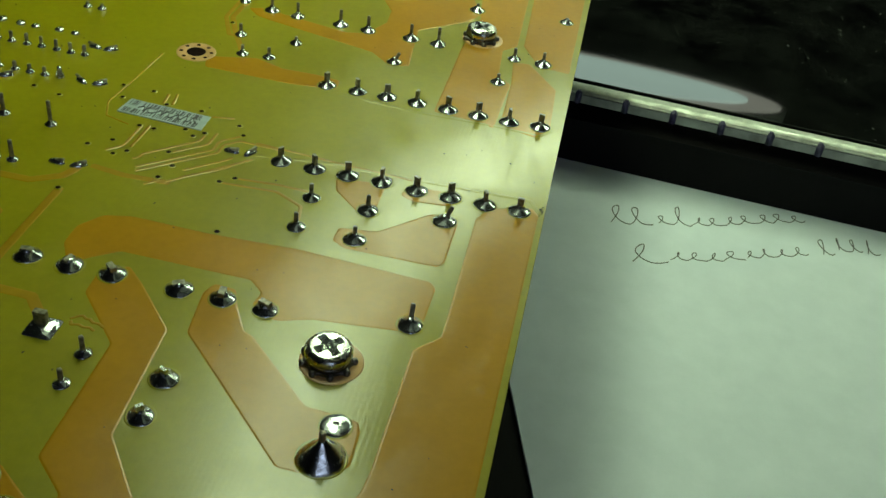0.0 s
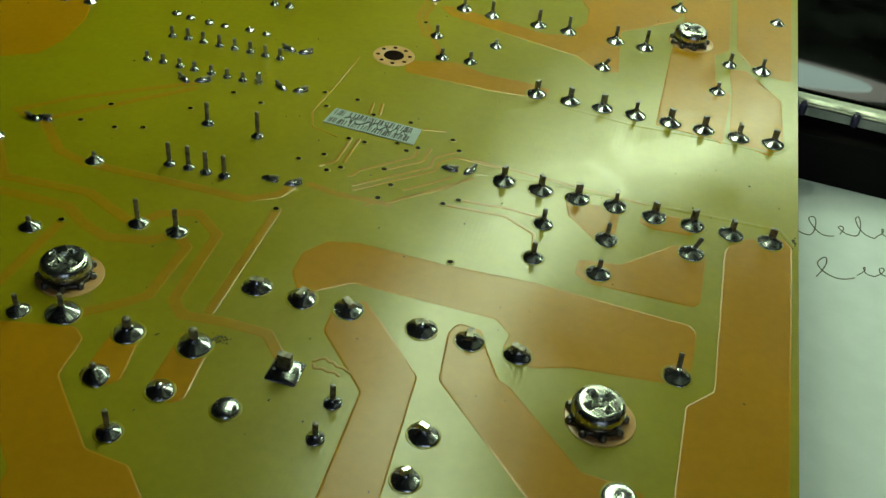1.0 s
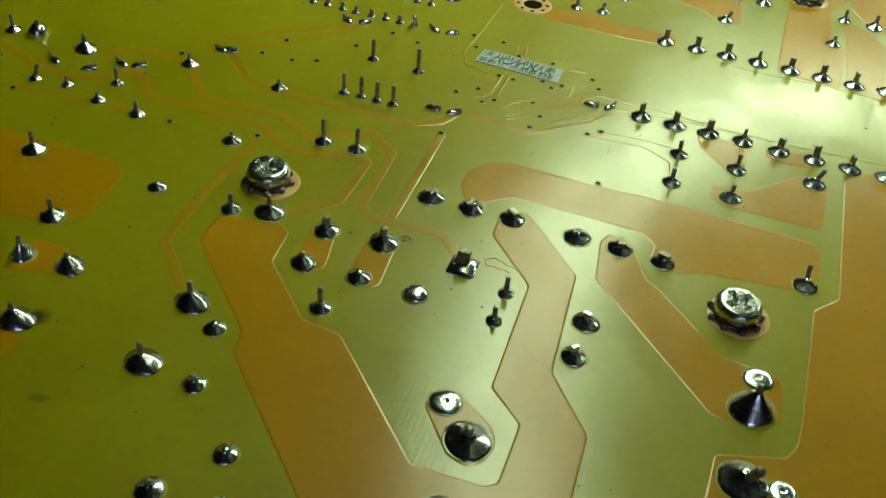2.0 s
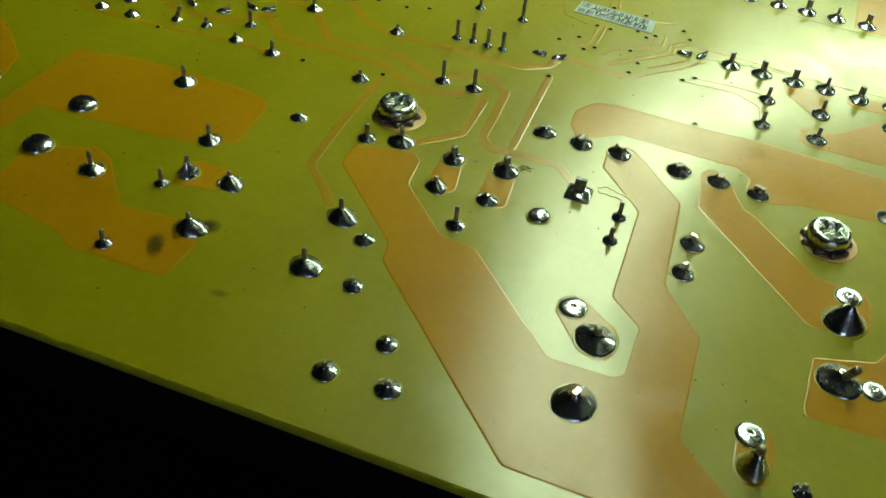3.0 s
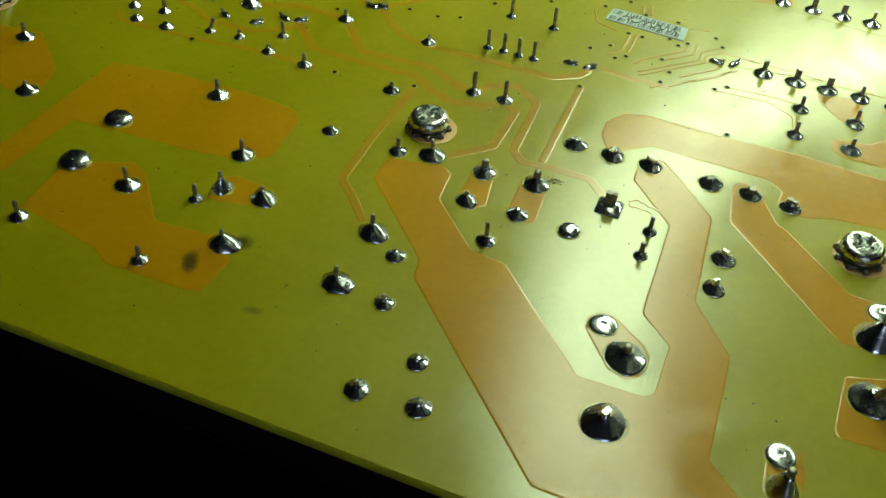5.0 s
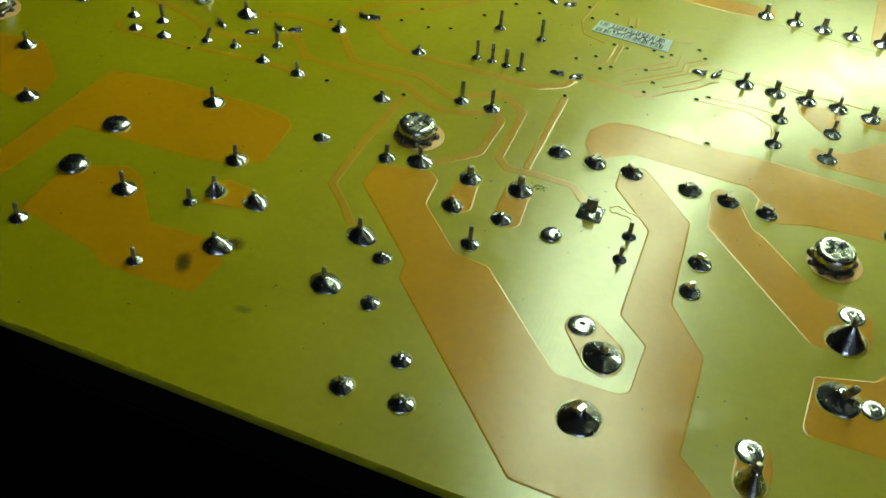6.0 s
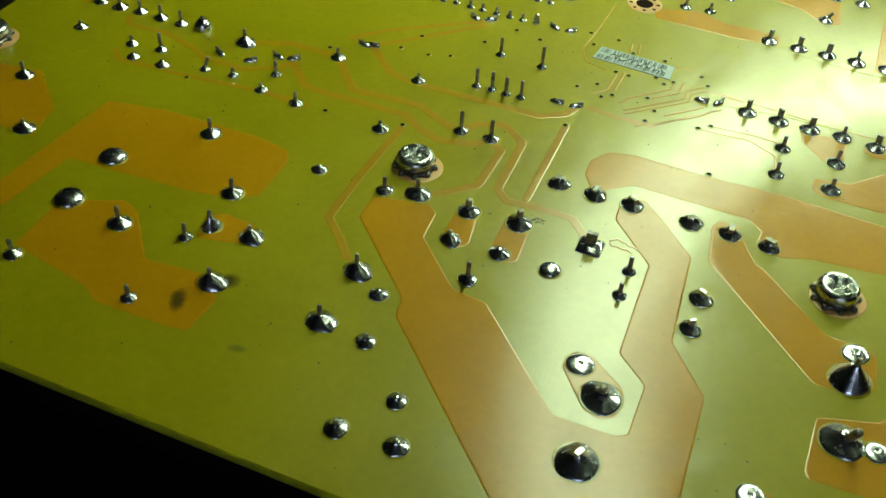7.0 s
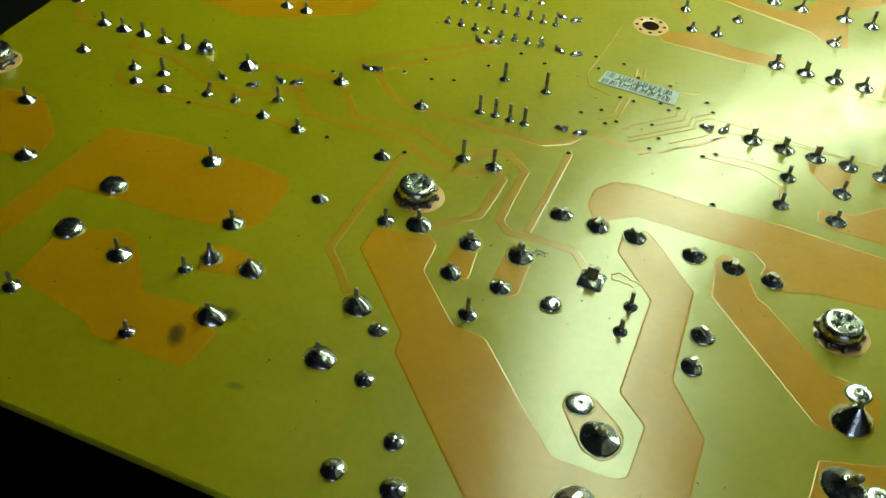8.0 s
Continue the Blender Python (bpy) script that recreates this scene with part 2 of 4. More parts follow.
def bent_tube(a, b, r, start, end, n=64, m=14):
    """A tube bent along part of an oval, with closed ends."""
    bm = bmesh.new()
    grid = []
    for i in range(n + 1):
        u = radians(start + (end - start) * i / n)
        c, out = Vector((a * math.cos(u), b * math.sin(u), 0)), Vector((math.cos(u) / a, math.sin(u) / b, 0)).normalized()
        grid.append([bm.verts.new(c + out * r * math.cos(w) + Vector((0, 0, r * math.sin(w)))) for w in (2 * math.pi * j / m for j in range(m))])
    for i in range(n):
        for j in range(m):
            bm.faces.new((grid[i][j], grid[i + 1][j], grid[i + 1][(j + 1) % m], grid[i][(j + 1) % m]))
    bm.faces.new(grid[0])
    bm.faces.new(grid[-1][::-1])
    return bm


def oval_shell(a, b, profile, n=64, closed=True):
    """A profile of (offset outwards, height) carried round an oval."""
    bm = bmesh.new()
    rings = [[bm.verts.new(((a + d) * math.cos(2 * math.pi * k / n), (b + d) * math.sin(2 * math.pi * k / n), z)) for k in range(n)] for d, z in profile]
    for lo, hi in zip(rings, rings[1:] + (rings[:1] if closed else [])):
        for k in range(n):
            bm.faces.new((lo[k], lo[(k + 1) % n], hi[(k + 1) % n], hi[k]))
    if not closed:
        bm.faces.new(rings[-1])
    return bm


part("tube", bent_tube(LAMP_A, LAMP_B, TUBE_R, 18, 217, 96), GLOW, bench_lamp, "glowing bent fluorescent tube")
part("housing", oval_shell(LAMP_A, LAMP_B, ((-0.022, 0.0), (-0.022, 0.026), (0.024, 0.026), (0.028, 0.0), (0.031, 0.0), (0.028, 0.030), (-0.026, 0.030), (-0.026, 0.0))),
     ENAMEL, bench_lamp, "pale enamelled lamp housing")


def rod(bm, p, q, r):
    p, q = Vector(p), Vector(q)
    bmesh.ops.create_cone(bm, cap_ends=True, segments=12, radius1=r, radius2=r, depth=(q - p).length,
                          matrix=Matrix.Translation((p + q) / 2) @ (q - p).to_track_quat("Z", "Y").to_matrix().to_4x4())


arm = bmesh.new()
rod(arm, (0.0, LAMP_B + 0.029, 0.02), (0.0, 0.34, 0.55), 0.008)
rod(arm, (0.0, 0.34, 0.55), (0.0, 0.50, 1.485), 0.008)
part("arm", arm, ENAMEL, bench_lamp)

# ---- the slim lamp beyond the tray, which its glossy top mirrors ----
slim_lamp = tagged(new("slim_lamp"), "slim oval lamp with a pale diffuser glowing low behind the tray", "lamp")
slim_lamp.location = SHADE_AT
part("diffuser", oval_shell(0.132, 0.020, ((-0.008, 0.004), (0, 0.003), (0, 0.0), (-0.0005, -0.0002)), closed=False), SHADE_LIGHT, slim_lamp, "evenly glowing pale diffuser")
part("rim", oval_shell(0.158, 0.030, ((-0.003, 0.002), (0, 0.002), (0, 0.012), (-0.004, 0.014))), ENAMEL, slim_lamp, "pale enamelled rim")
# glows by its material, to look lit by the diffuser
part("reflector", oval_shell(0.154, 0.026, ((0, 0.012), (0, 0.0012), (-0.0005, 0.001)), closed=False), REFLECTOR_GLOW, slim_lamp, "inside of the shade, given a dim glow of its own for the diffuser's light")
arm = bmesh.new()
rod(arm, (0.0, 0.0, 0.012), (0.0, 0.25, 0.62), 0.007)
rod(arm, (0.0, 0.25, 0.62), (0.0, 0.25, 1.5), 0.007)
part("arm", arm, ENAMEL, slim_lamp)

# ---- the circuit board ----
board = tagged(new("circuit_board"), "yellow-green printed circuit board with orange copper, solder side up", "circuit board")
board.location = (0, 0, BOARD_TOP)
THICK = 1.6


def board_bm(corners):
    bm = bmesh.new()
    low = [bm.verts.new((x * MM, y * MM, -THICK * MM)) for x, y in corners]
    up = [bm.verts.new((x * MM, y * MM, 0)) for x, y in corners]
    bm.faces.new(up)
    bm.faces.new(low[::-1])
    for i in range(len(corners)):
        bm.faces.new((low[i - 1], low[i], up[i], up[i - 1]))
    bmesh.ops.bevel(bm, geom=bm.edges[:], offset=0.00005, segments=1, affect="EDGES")
    return bm


laminate = part("laminate", board_bm(((-115.6, -57.6), (47.4, -57.8), (47.8, 190), (-114.6, 190))), MASK, board, smooth=False)
laminate.data.materials.append(CUT)
for face in laminate.data.polygons:
    if abs(face.normal.z) < 0.5:
        face.material_index = 1


LEVEL = [0]


def copper(*corners, rise=0.03, slope=0.24, name="copper_area", mat=None, lift=0.0, round_off=0.4):
    """An area of copper under the mask, from its corners in millimetres: a low plateau with sloping edges."""
    LEVEL[0] = (LEVEL[0] + 1) % 6
    top = rise + 0.003 * LEVEL[0] + lift
    pts = [Vector(p) for p in corners]
    area = sum(a.x * b.y - a.y * b.x for a, b in zip(pts, pts[1:] + pts[:1]))
    if area < 0:
        pts.reverse()
    # corners slightly rounded, as etched
    soft = []
    for i, p in enumerate(pts):
        a, c = pts[i - 1], pts[(i + 1) % len(pts)]
        cut = min(round_off, 0.3 * (a - p).length, 0.3 * (c - p).length)
        u, v = p + (a - p).normalized() * cut, p + (c - p).normalized() * cut
        soft += [u, (u + v) * 0.25 + p * 0.5, v]
    pts = soft
    n = len(pts)
    bm = bmesh.new()

    def ring(inset, z):
        out = []
        for i in range(n):
            a, b, c = pts[i - 1], pts[i], pts[(i + 1) % n]
            d1, d2 = (b - a).normalized(), (c - b).normalized()
            n1, n2 = Vector((-d1.y, d1.x)), Vector((-d2.y, d2.x))
            m = n1 + n2
            m = m / max(0.35, m.dot(n1)) if m.length > 1e-6 else n1
            p = b + m * inset
            out.append(bm.verts.new((p.x * MM, p.y * MM, z * MM)))
        return out

    w = slope
    rings = [ring(-0.6 * w, -0.004), ring(-0.25 * w, 0.3 * top), ring(0.1 * w, 0.8 * top), ring(0.45 * w, top), ring(0.75 * w, top)]
    for lo, hi in zip(rings, rings[1:]):
        for i in range(n):
            bm.faces.new((lo[i], lo[(i + 1) % n], hi[(i + 1) % n], hi[i]))
    cap = bm.faces.new(rings[-1])
    bm.normal_update()
    bmesh.ops.triangulate(bm, faces=[cap])
    return part(name, bm, mat or COPPER, board)


def trace(width, *line, rise=0.04, mat=None):
    """A copper track of an even width along a line of points in millimetres."""
    pts = [Vector(p) for p in line]
    left, right = [], []
    for i, p in enumerate(pts):
        d1 = (p - pts[i - 1]).normalized() if i else (pts[1] - p).normalized()
        d2 = (pts[i + 1] - p).normalized() if i + 1 < len(pts) else d1
        n1, n2 = Vector((-d1.y, d1.x)), Vector((-d2.y, d2.x))
        m = n1 + n2
        m = m / max(0.4, m.dot(n1))
        left.append(p + m * width / 2)
        right.append(p - m * width / 2)
    if mat is None:
        rise = 0.045 if width < 0.5 else 0.016
    return copper(*left, *reversed(right), rise=rise, slope=min(0.2, width * 0.35), name="copper_track" if mat is None else "mask_ridge", mat=mat or TRACK, round_off=0.4)


MESHES = {}


def cone_mesh(r, h, pin, variant):
    key = ("cone", r, h, pin, variant)
    if key not in MESHES:
        prof = [(r * 1.0, -0.02), (r * 0.995, 0.05)]
        for k in range(1, 9):
            s = k / 8
            prof.append((pin + (r - pin) * (1 - s) ** (1.4 if h < 2.2 else 1.1), 0.05 + h * (s ** 0.95)))
        prof.append((pin * 0.6, h * 1.07 + 0.05))
        MESHES[key] = finish(lathe([(a * MM, b * MM) for a, b in prof], 28, 0.04 if r > 1.3 else 0.03, variant), "solder_joint", SOLDER)
    return MESHES[key]


def dome_mesh(r, h, variant):
    key = ("dome", r, h, variant)
    if key not in MESHES:
        prof = [(r, -0.02)] + [(r * math.cos(a), h * math.sin(a) + 0.03) for a in (radians(8 * k) for k in range(1, 11))]
        if h < 0.5:
            prof += [(0.13 * r, h - 0.05), (0.06 * r, h - 0.14)]
        MESHES[key] = finish(lathe([(a * MM, b * MM) for a, b in prof], 24, 0.025, variant), "solder_joint", SOLDER)
    return MESHES[key]


def pin_mesh(r, h, square, bright=False):
    key = ("pin", r, h, square, bright)
    if key not in MESHES:
        if square:
            bm = box_bm((-r * MM * 1.5, -r * MM * 0.8, 0), (r * MM * 1.5, r * MM * 0.8, h * MM), 0.12 * r * MM)
        else:
            bm = lathe([(a * MM, b * MM) for a, b in ((r, 0), (r, h - 0.5 * r), (0.85 * r, h - 0.15 * r), (0.5 * r, h))], 12)
        MESHES[key] = finish(bm, "pin", STEEL if bright else LEAD, not square)
    return MESHES[key]


COUNT = [0]


def rim_mesh(r):
    """The raised edge of the mask's opening round a joint."""
    key = ("rim", r)
    if key not in MESHES:
        MESHES[key] = finish(lathe([(a * MM, b * MM) for a, b in ((r * 1.02 + 0.15, -0.03), (r * 1.02 + 0.09, 0.01), (r * 1.02 + 0.04, 0.02), (r * 0.98, 0.005))], 28), "mask_opening", MASK)
    return MESHES[key]


def fan_mesh(r, h, pin, variant):
    """A fillet drawn out to one side, with flat creased faces."""
    key = ("fan", r, h, pin, variant)
    if key not in MESHES:
        rnd = random.Random(variant + 40)
        n = 15
        bm = bmesh.new()
        turns = [2 * math.pi * (k + rnd.uniform(-0.25, 0.25)) / n for k in range(n)]
        reach = [1 + 0.30 * max(0, math.cos(a)) + rnd.uniform(-0.09, 0.09) for a in turns]
        rings = []
        for f, z in ((1.0, -0.02), (0.98, 0.12), (0.55, 0.55 * h), (pin / r * 1.3, h), (pin / r * 0.7, h * 1.1)):
            rings.append([bm.verts.new((r * f * (1 + (g - 1) * f) * math.cos(a) * MM, r * f * math.sin(a) * MM, z * MM)) for a, g in zip(turns, reach)])
        for lo, hi in zip(rings, rings[1:]):
            for k in range(n):
                bm.faces.new((lo[k], lo[(k + 1) % n], hi[(k + 1) % n], hi[k]))
        bm.faces.new(rings[-1])
        MESHES[key] = finish(bm, "solder_joint", SOLDER)
    return MESHES[key]


def joint(x, y, r=1.2, pin=0.3, tall=2.0, lean=(0, 0), fillet=None, square=False, dome=False, fan=None, bright=False):
    """A solder joint with its clipped lead: base radius, lead radius and height over the board in millimetres, lean in degrees."""
    COUNT[0] += 1
    variant = COUNT[0] % 5
    r = round(r, 1)
    h = round(fillet if fillet else r * (0.5 if dome else 0.62), 2)
    me = dome_mesh(r, h, variant) if dome else cone_mesh(r, h, round(max(pin * 1.15, 0.15), 2), variant)
    if fan is not None:
        me = fan_mesh(r, h, pin, variant)
    ob = part("solder_joint", me, parent=board)
    ob.matrix_local = pose(x * MM, y * MM, 0.06 * MM, 0, 0, COUNT[0] * 67 % 360 if fan is None else fan)
    if r >= 1.2 and fan is None:
        part("mask_opening", rim_mesh(r), parent=ob, label="raised edge of the solder mask")
    if tall > 0:
        p = part("pin", pin_mesh(pin, round(tall, 1), square, bright), parent=ob, label="freshly cut bright lead" if bright else "clipped tinned lead")
        p.matrix_local = ob.matrix_local.to_3x3().inverted().to_4x4() @ pose(0, 0, 0.1 * MM, lean[0], lean[1], 0)
    return ob


def via(x, y):
    """A drilled hole with its rim."""
    if "rim" not in MESHES:
        MESHES["rim"] = finish(lathe([(a * MM, b * MM) for a, b in ((0.56, -0.01), (0.50, 0.03), (0.44, 0.04), (0.36, 0.035))], 16), "via", MASK)
        MESHES["bore"] = finish(lathe([(a * MM, b * MM) for a, b in ((0.36, 0.03), (0.34, 0.042), (0.2, 0.044))], 12), "bore", HOLE)
    ob = part("via", MESHES["rim"], parent=board)
    ob.location = (x * MM, y * MM, 0.05 * MM)
    b = part("bore", MESHES["bore"], parent=ob, label="dark drilled bore")
    b.location = (0, 0, 0.012 * MM)


def bent(x, y, turn):
    """A lead bent over and soldered flat."""
    if "bent" not in MESHES:
        bm = lathe([(r * MM, z * MM) for r, z in ((0.62, -0.02), (0.6, 0.15), (0.45, 0.38), (0.2, 0.5))], 14, 0.05, 3)
        for v in bm.verts:
            v.co.x *= 1.9
        MESHES["bent"] = finish(bm, "solder_joint", SOLDER)
    ob = part("solder_joint", MESHES["bent"], parent=board)
    ob.matrix_local = pose(x * MM, y * MM, 0.05 * MM, 0, 0, turn)
    p = part("pin", pin_mesh(0.26, 1.3, False), parent=ob, label="lead bent over flat")
    p.matrix_local = pose(-0.1 * MM, 0, 0.42 * MM, 0, 80, 0)


def square_joint(x, y):
    bm = bmesh.new()
    sizes = ((1.75, 0.0), (1.7, 0.15), (1.2, 0.55), (0.55, 0.9))
    rings = [[bm.verts.new((sx * s * MM, sy * s * MM, z * MM)) for sx, sy in ((-1, -1), (1, -1), (1, 1), (-1, 1))] for s, z in sizes]
    for lo, hi in zip(rings, rings[1:]):
        for i in range(4):
            bm.faces.new((lo[i - 1], lo[i], hi[i], hi[i - 1]))
    bm.faces.new(rings[-1])
    bmesh.ops.bevel(bm, geom=bm.edges[:], offset=0.00015, segments=2, affect="EDGES")
    ob = part("solder_joint", bm, SOLDER, board, "square pad of grey solder")
    ob.location = (x * MM, y * MM, 0.05 * MM)
    p = part("pin", pin_mesh(0.5, 2.6, True), parent=ob, label="clipped tinned lead")


def mounting_hole(x, y):
    """A drilled hole in a bare ring with eight small vias."""
    prof = ((3.3, -0.01), (3.25, 0.07), (3.1, 0.09), (1.62, 0.09), (1.55, 0.05))
    ring = part("mounting_ring", lathe([(a * MM, b * MM) for a, b in prof], 40), BARE, board, "pale bare copper ring round a hole")
    ring.location = (x * MM, y * MM, 0)
    hole = part("hole", lathe([(a * MM, b * MM) for a, b in ((1.6, 0.085), (1.58, 0.1), (1.0, 0.102))], 32), HOLE, ring, "dark open mounting hole")
    for k in range(8):
        a = radians(45 * k + 12)
        b = part("bore", MESHES["bore"], parent=ring)
        b.location = (2.5 * math.cos(a) * MM, 2.5 * math.sin(a) * MM, 0.056 * MM)


def sticker(a, b, c, d):
    """A small paper label, with rows of printed and hand-drawn strokes that cannot be read."""
    a, b, c, d = (Vector((*p, 0.13)) for p in (a, b, c, d))
    bm = bmesh.new()
    low = [bm.verts.new((p.x * MM, p.y * MM, 0.0)) for p in (a, b, c, d)]
    up = [bm.verts.new(p * MM) for p in (a, b, c, d)]
    bm.faces.new(up)
    for i in range(4):
        bm.faces.new((low[i - 1], low[i], up[i], up[i - 1]))
    label = part("sticker", bm, STICKER, board, "small white paper sticker with dark strokes", smooth=False)

    def at(u, v):
        return (a + (b - a) * u) * (1 - v) + (d + (c - d) * u) * v

    rnd = random.Random(4)
    bm = bmesh.new()

    def stroke(p, q, w):
        side = Vector((-(q - p).y, (q - p).x, 0)).normalized() * w / 2
        bm.faces.new([bm.verts.new((s + Vector((0, 0, 0.02))) * MM) for s in (p - side, q - side, q + side, p + side)])

    for row, (v0, v1) in enumerate(((0.06, 0.40), (0.58, 0.94))):
        u = 0.04
        while u < 0.92:
            if rnd.random() < 0.93:
                stroke(at(u, v0), at(u + rnd.uniform(-0.008, 0.015), v1), rnd.uniform(0.1, 0.26))
            u += rnd.uniform(0.016, 0.034)
    part("printing", bm, INK, label, "rows of dark printed bars", smooth=False)
    scrawl = bpy.data.curves.new("pen_scrawl", "CURVE")
    scrawl.dimensions, scrawl.bevel_depth, scrawl.bevel_resolution = "3D", 0.00009, 1
    for k in range(3):
        sp = scrawl.splines.new("NURBS")
        n = 9
        sp.points.add(n - 1)
        for i in range(n):
            p = at(0.2 + 0.22 * k + 0.28 * i / n + rnd.uniform(-0.05, 0.05), 0.5 + 0.38 * math.sin(i * 2.1 + k)) + Vector((0, 0, 0.03))
            sp.points[i].co = (*(p * MM), 1)
        sp.use_endpoint_u = True
    scrawl.materials.append(INK)
    tagged(new("pen_scrawl", scrawl), "loose dark pen scrawl").parent = label


def cross_head(r, h):
    """A pan head with a cross recess, sunk with rounded walls."""
    side = [(0.95, 0.0), (1.0, 0.12), (1.0, 0.42), (0.975, 0.62), (0.92, 0.79), (0.85, 0.90), (0.78, 0.955)]
    top = [(0.76 - 0.0317 * k, 0.97 + 0.03 * min(1, k / 6)) for k in range(24)]
    bm = lathe([(a * r * MM, b * h * MM) for a, b in side + top], 96)
    for v in bm.verts:
        x, y, z = v.co / MM / r
        if z * r > 0.96 * h:
            m, o = max(abs(x), abs(y)), min(abs(x), abs(y))
            arm = max(m - 0.64, o - 0.17)
            well = math.hypot(x, y) - 0.32
            s = max(0.0, min(1.0, -min(arm, well) / 0.06))
            v.co.z -= (1.0 * h - 0.45 * h * m) * s * s * (3 - 2 * s) * MM
    return bm


def screw(x, y):
    thing = tagged(new("machine_screw"), "plated pan-head cross screw with dark toothed lock washer in the board", "screw", "board screws")
    thing.location = (x * MM, y * MM, BOARD_TOP + 0.1 * MM)
    if "head" not in MESHES:
        MESHES["head"] = finish(cross_head(2.8, 1.5), "head", STEEL)
        prof = ((2.0, 0.0), (2.9, 0.0), (2.95, 0.25), (2.8, 0.5), (2.0, 0.55))
        bm = lathe([(a * MM, b * MM) for a, b in prof], 48)
        for v in bm.verts:
            if v.co.xy.length > 2.4 * MM:
                a = math.atan2(v.co.y, v.co.x)
                s = 1 + 0.07 * math.copysign(abs(math.sin(4.5 * a)) ** 0.6, math.sin(9 * a))
                v.co.x, v.co.y = v.co.x * s, v.co.y * s
        MESHES["washer"] = finish(bm, "lock_washer", WASHER)
        MESHES["tooth"] = finish(lathe([(a * MM, b * MM) for a, b in ((0.42, -0.3), (0.45, 0.0), (0.38, 0.25), (0.2, 0.4))], 10), "tooth", WASHER)
        MESHES["collar"] = finish(lathe([(a * MM, b * MM) for a, b in ((2.5, 0.0), (2.72, 0.05), (2.72, 0.45), (2.4, 0.5))], 40), "spring_washer", WASHER)
        MESHES["pad"] = finish(lathe([(a * MM, b * MM) for a, b in ((3.75, -0.01), (3.7, 0.05), (3.6, 0.08), (1.0, 0.08))], 40), "screw_pad", BARE)
    pad = part("screw_pad", MESHES["pad"], parent=board, label="pale bare copper pad round a screw")
    pad.location = (x * MM + 0.0004, y * MM, 0.02 * MM)
    w = part("lock_washer", MESHES["washer"], parent=thing, label="dark toothed steel washer")
    for k in range(9):
        a = radians(40 * k + 10)
        t = part("tooth", MESHES["tooth"], parent=w)
        t.location = (3.0 * math.cos(a) * MM, 3.0 * math.sin(a) * MM, 0.25 * MM)
    c = part("spring_washer", MESHES["collar"], parent=thing)
    c.location = (0, 0, 0.55 * MM)
    h = part("head", MESHES["head"], parent=thing)
    h.matrix_local = pose(0, 0, 0.95 * MM, 0, 0, 20 + x)
    return thing


def residue(x, y, rx, ry, turn=0, mat=None, label="dark brown flux residue"):
    """A thin uneven film left on the board."""
    rnd = random.Random(int(x * 10 + y))
    bm = bmesh.new()
    n = 26
    ph = [rnd.uniform(0, 6.28) for _ in range(4)]
    rings = []
    for f, z in ((1.0, 0.082), (0.85, 0.084), (0.4, 0.086)):
        ring = []
        for k in range(n):
            a = 2 * math.pi * k / n
            w = f * (1 + 0.25 * math.sin(2 * a + ph[0]) + 0.15 * math.sin(3 * a + ph[1]) + 0.1 * math.sin(7 * a + ph[2]))
            ring.append(bm.verts.new((rx * w * math.cos(a) * MM, ry * w * math.sin(a) * MM, z * MM)))
        rings.append(ring)
    for lo, hi in zip(rings, rings[1:]):
        for k in range(n):
            bm.faces.new((lo[k], lo[(k + 1) % n], hi[(k + 1) % n], hi[k]))
    bm.faces.new(rings[-1])
    ob = part("flux_residue", bm, mat or STAIN, board, label)
    ob.matrix_local = pose(x * MM, y * MM, 0, 0, 0, turn)
    return ob


def dust(count, seed, heap=None):
    """Specks of dirt lying on the board, too small to pick apart."""
    rnd = random.Random(seed)
    bm = bmesh.new()
    for _ in range(count):
        x, y, r, t = rnd.uniform(-110, 46), rnd.uniform(-55, 100), rnd.uniform(0.05, 0.16), rnd.uniform(0, 3.1)
        if heap:
            x, y, r = min(47.2, rnd.gauss(heap[0], heap[2] / 2)), rnd.gauss(heap[1], heap[3] / 2), rnd.uniform(0.03, 0.11)
        pts = []
        for k in range(6):
            a = k * math.pi / 3
            u, w = r * math.cos(a) * rnd.uniform(0.7, 2.2), r * math.sin(a) * rnd.uniform(0.5, 1.0)
            pts.append(((x + u * math.cos(t) - w * math.sin(t)) * MM, (y + u * math.sin(t) + w * math.cos(t)) * MM))
        low = [bm.verts.new((*p, 0.0)) for p in pts]
        tip = bm.verts.new((x * MM, y * MM, 0.17 * MM))
        for i in range(6):
            bm.faces.new((low[i - 1], low[i], tip))
    tagged(part("dust", bm, GRIT, board, "fine dark specks of dirt"), kind="stuff")



# copper areas under the mask
copper((-82.9, -8.8), (-73.2, -7.0), (-58.5, -6.7), (-52.7, -7.5), (-51.2, -9.6), (-51.0, -18.4), (-55.1, -20.7), (-60.4, -21.7), (-79.6, -23.0), (-81.0, -35.8), (-83.0, -37.5), (-85.0, -35.2))
copper((-74.3, -40.8), (-74.5, -31.1), (-66.7, -27.5), (-64.0, -28.7), (-57.7, -36.1), (-49.8, -35.3), (-45.5, -38.3), (-46.0, -44.3), (-48.5, -44.7), (-58.9, -44.9), (-61.4, -43.3))
copper((-109.5, -8.8), (-97.2, -6.8), (-89.2, -14.2), (-87.6, -21.1), (-92.0, -21.0), (-99.0, -20.6))
copper((-53.9, -29.6), (-55.1, -25.6), (-53.0, -23.9), (-48.0, -24.3), (-47.5, -27.9))
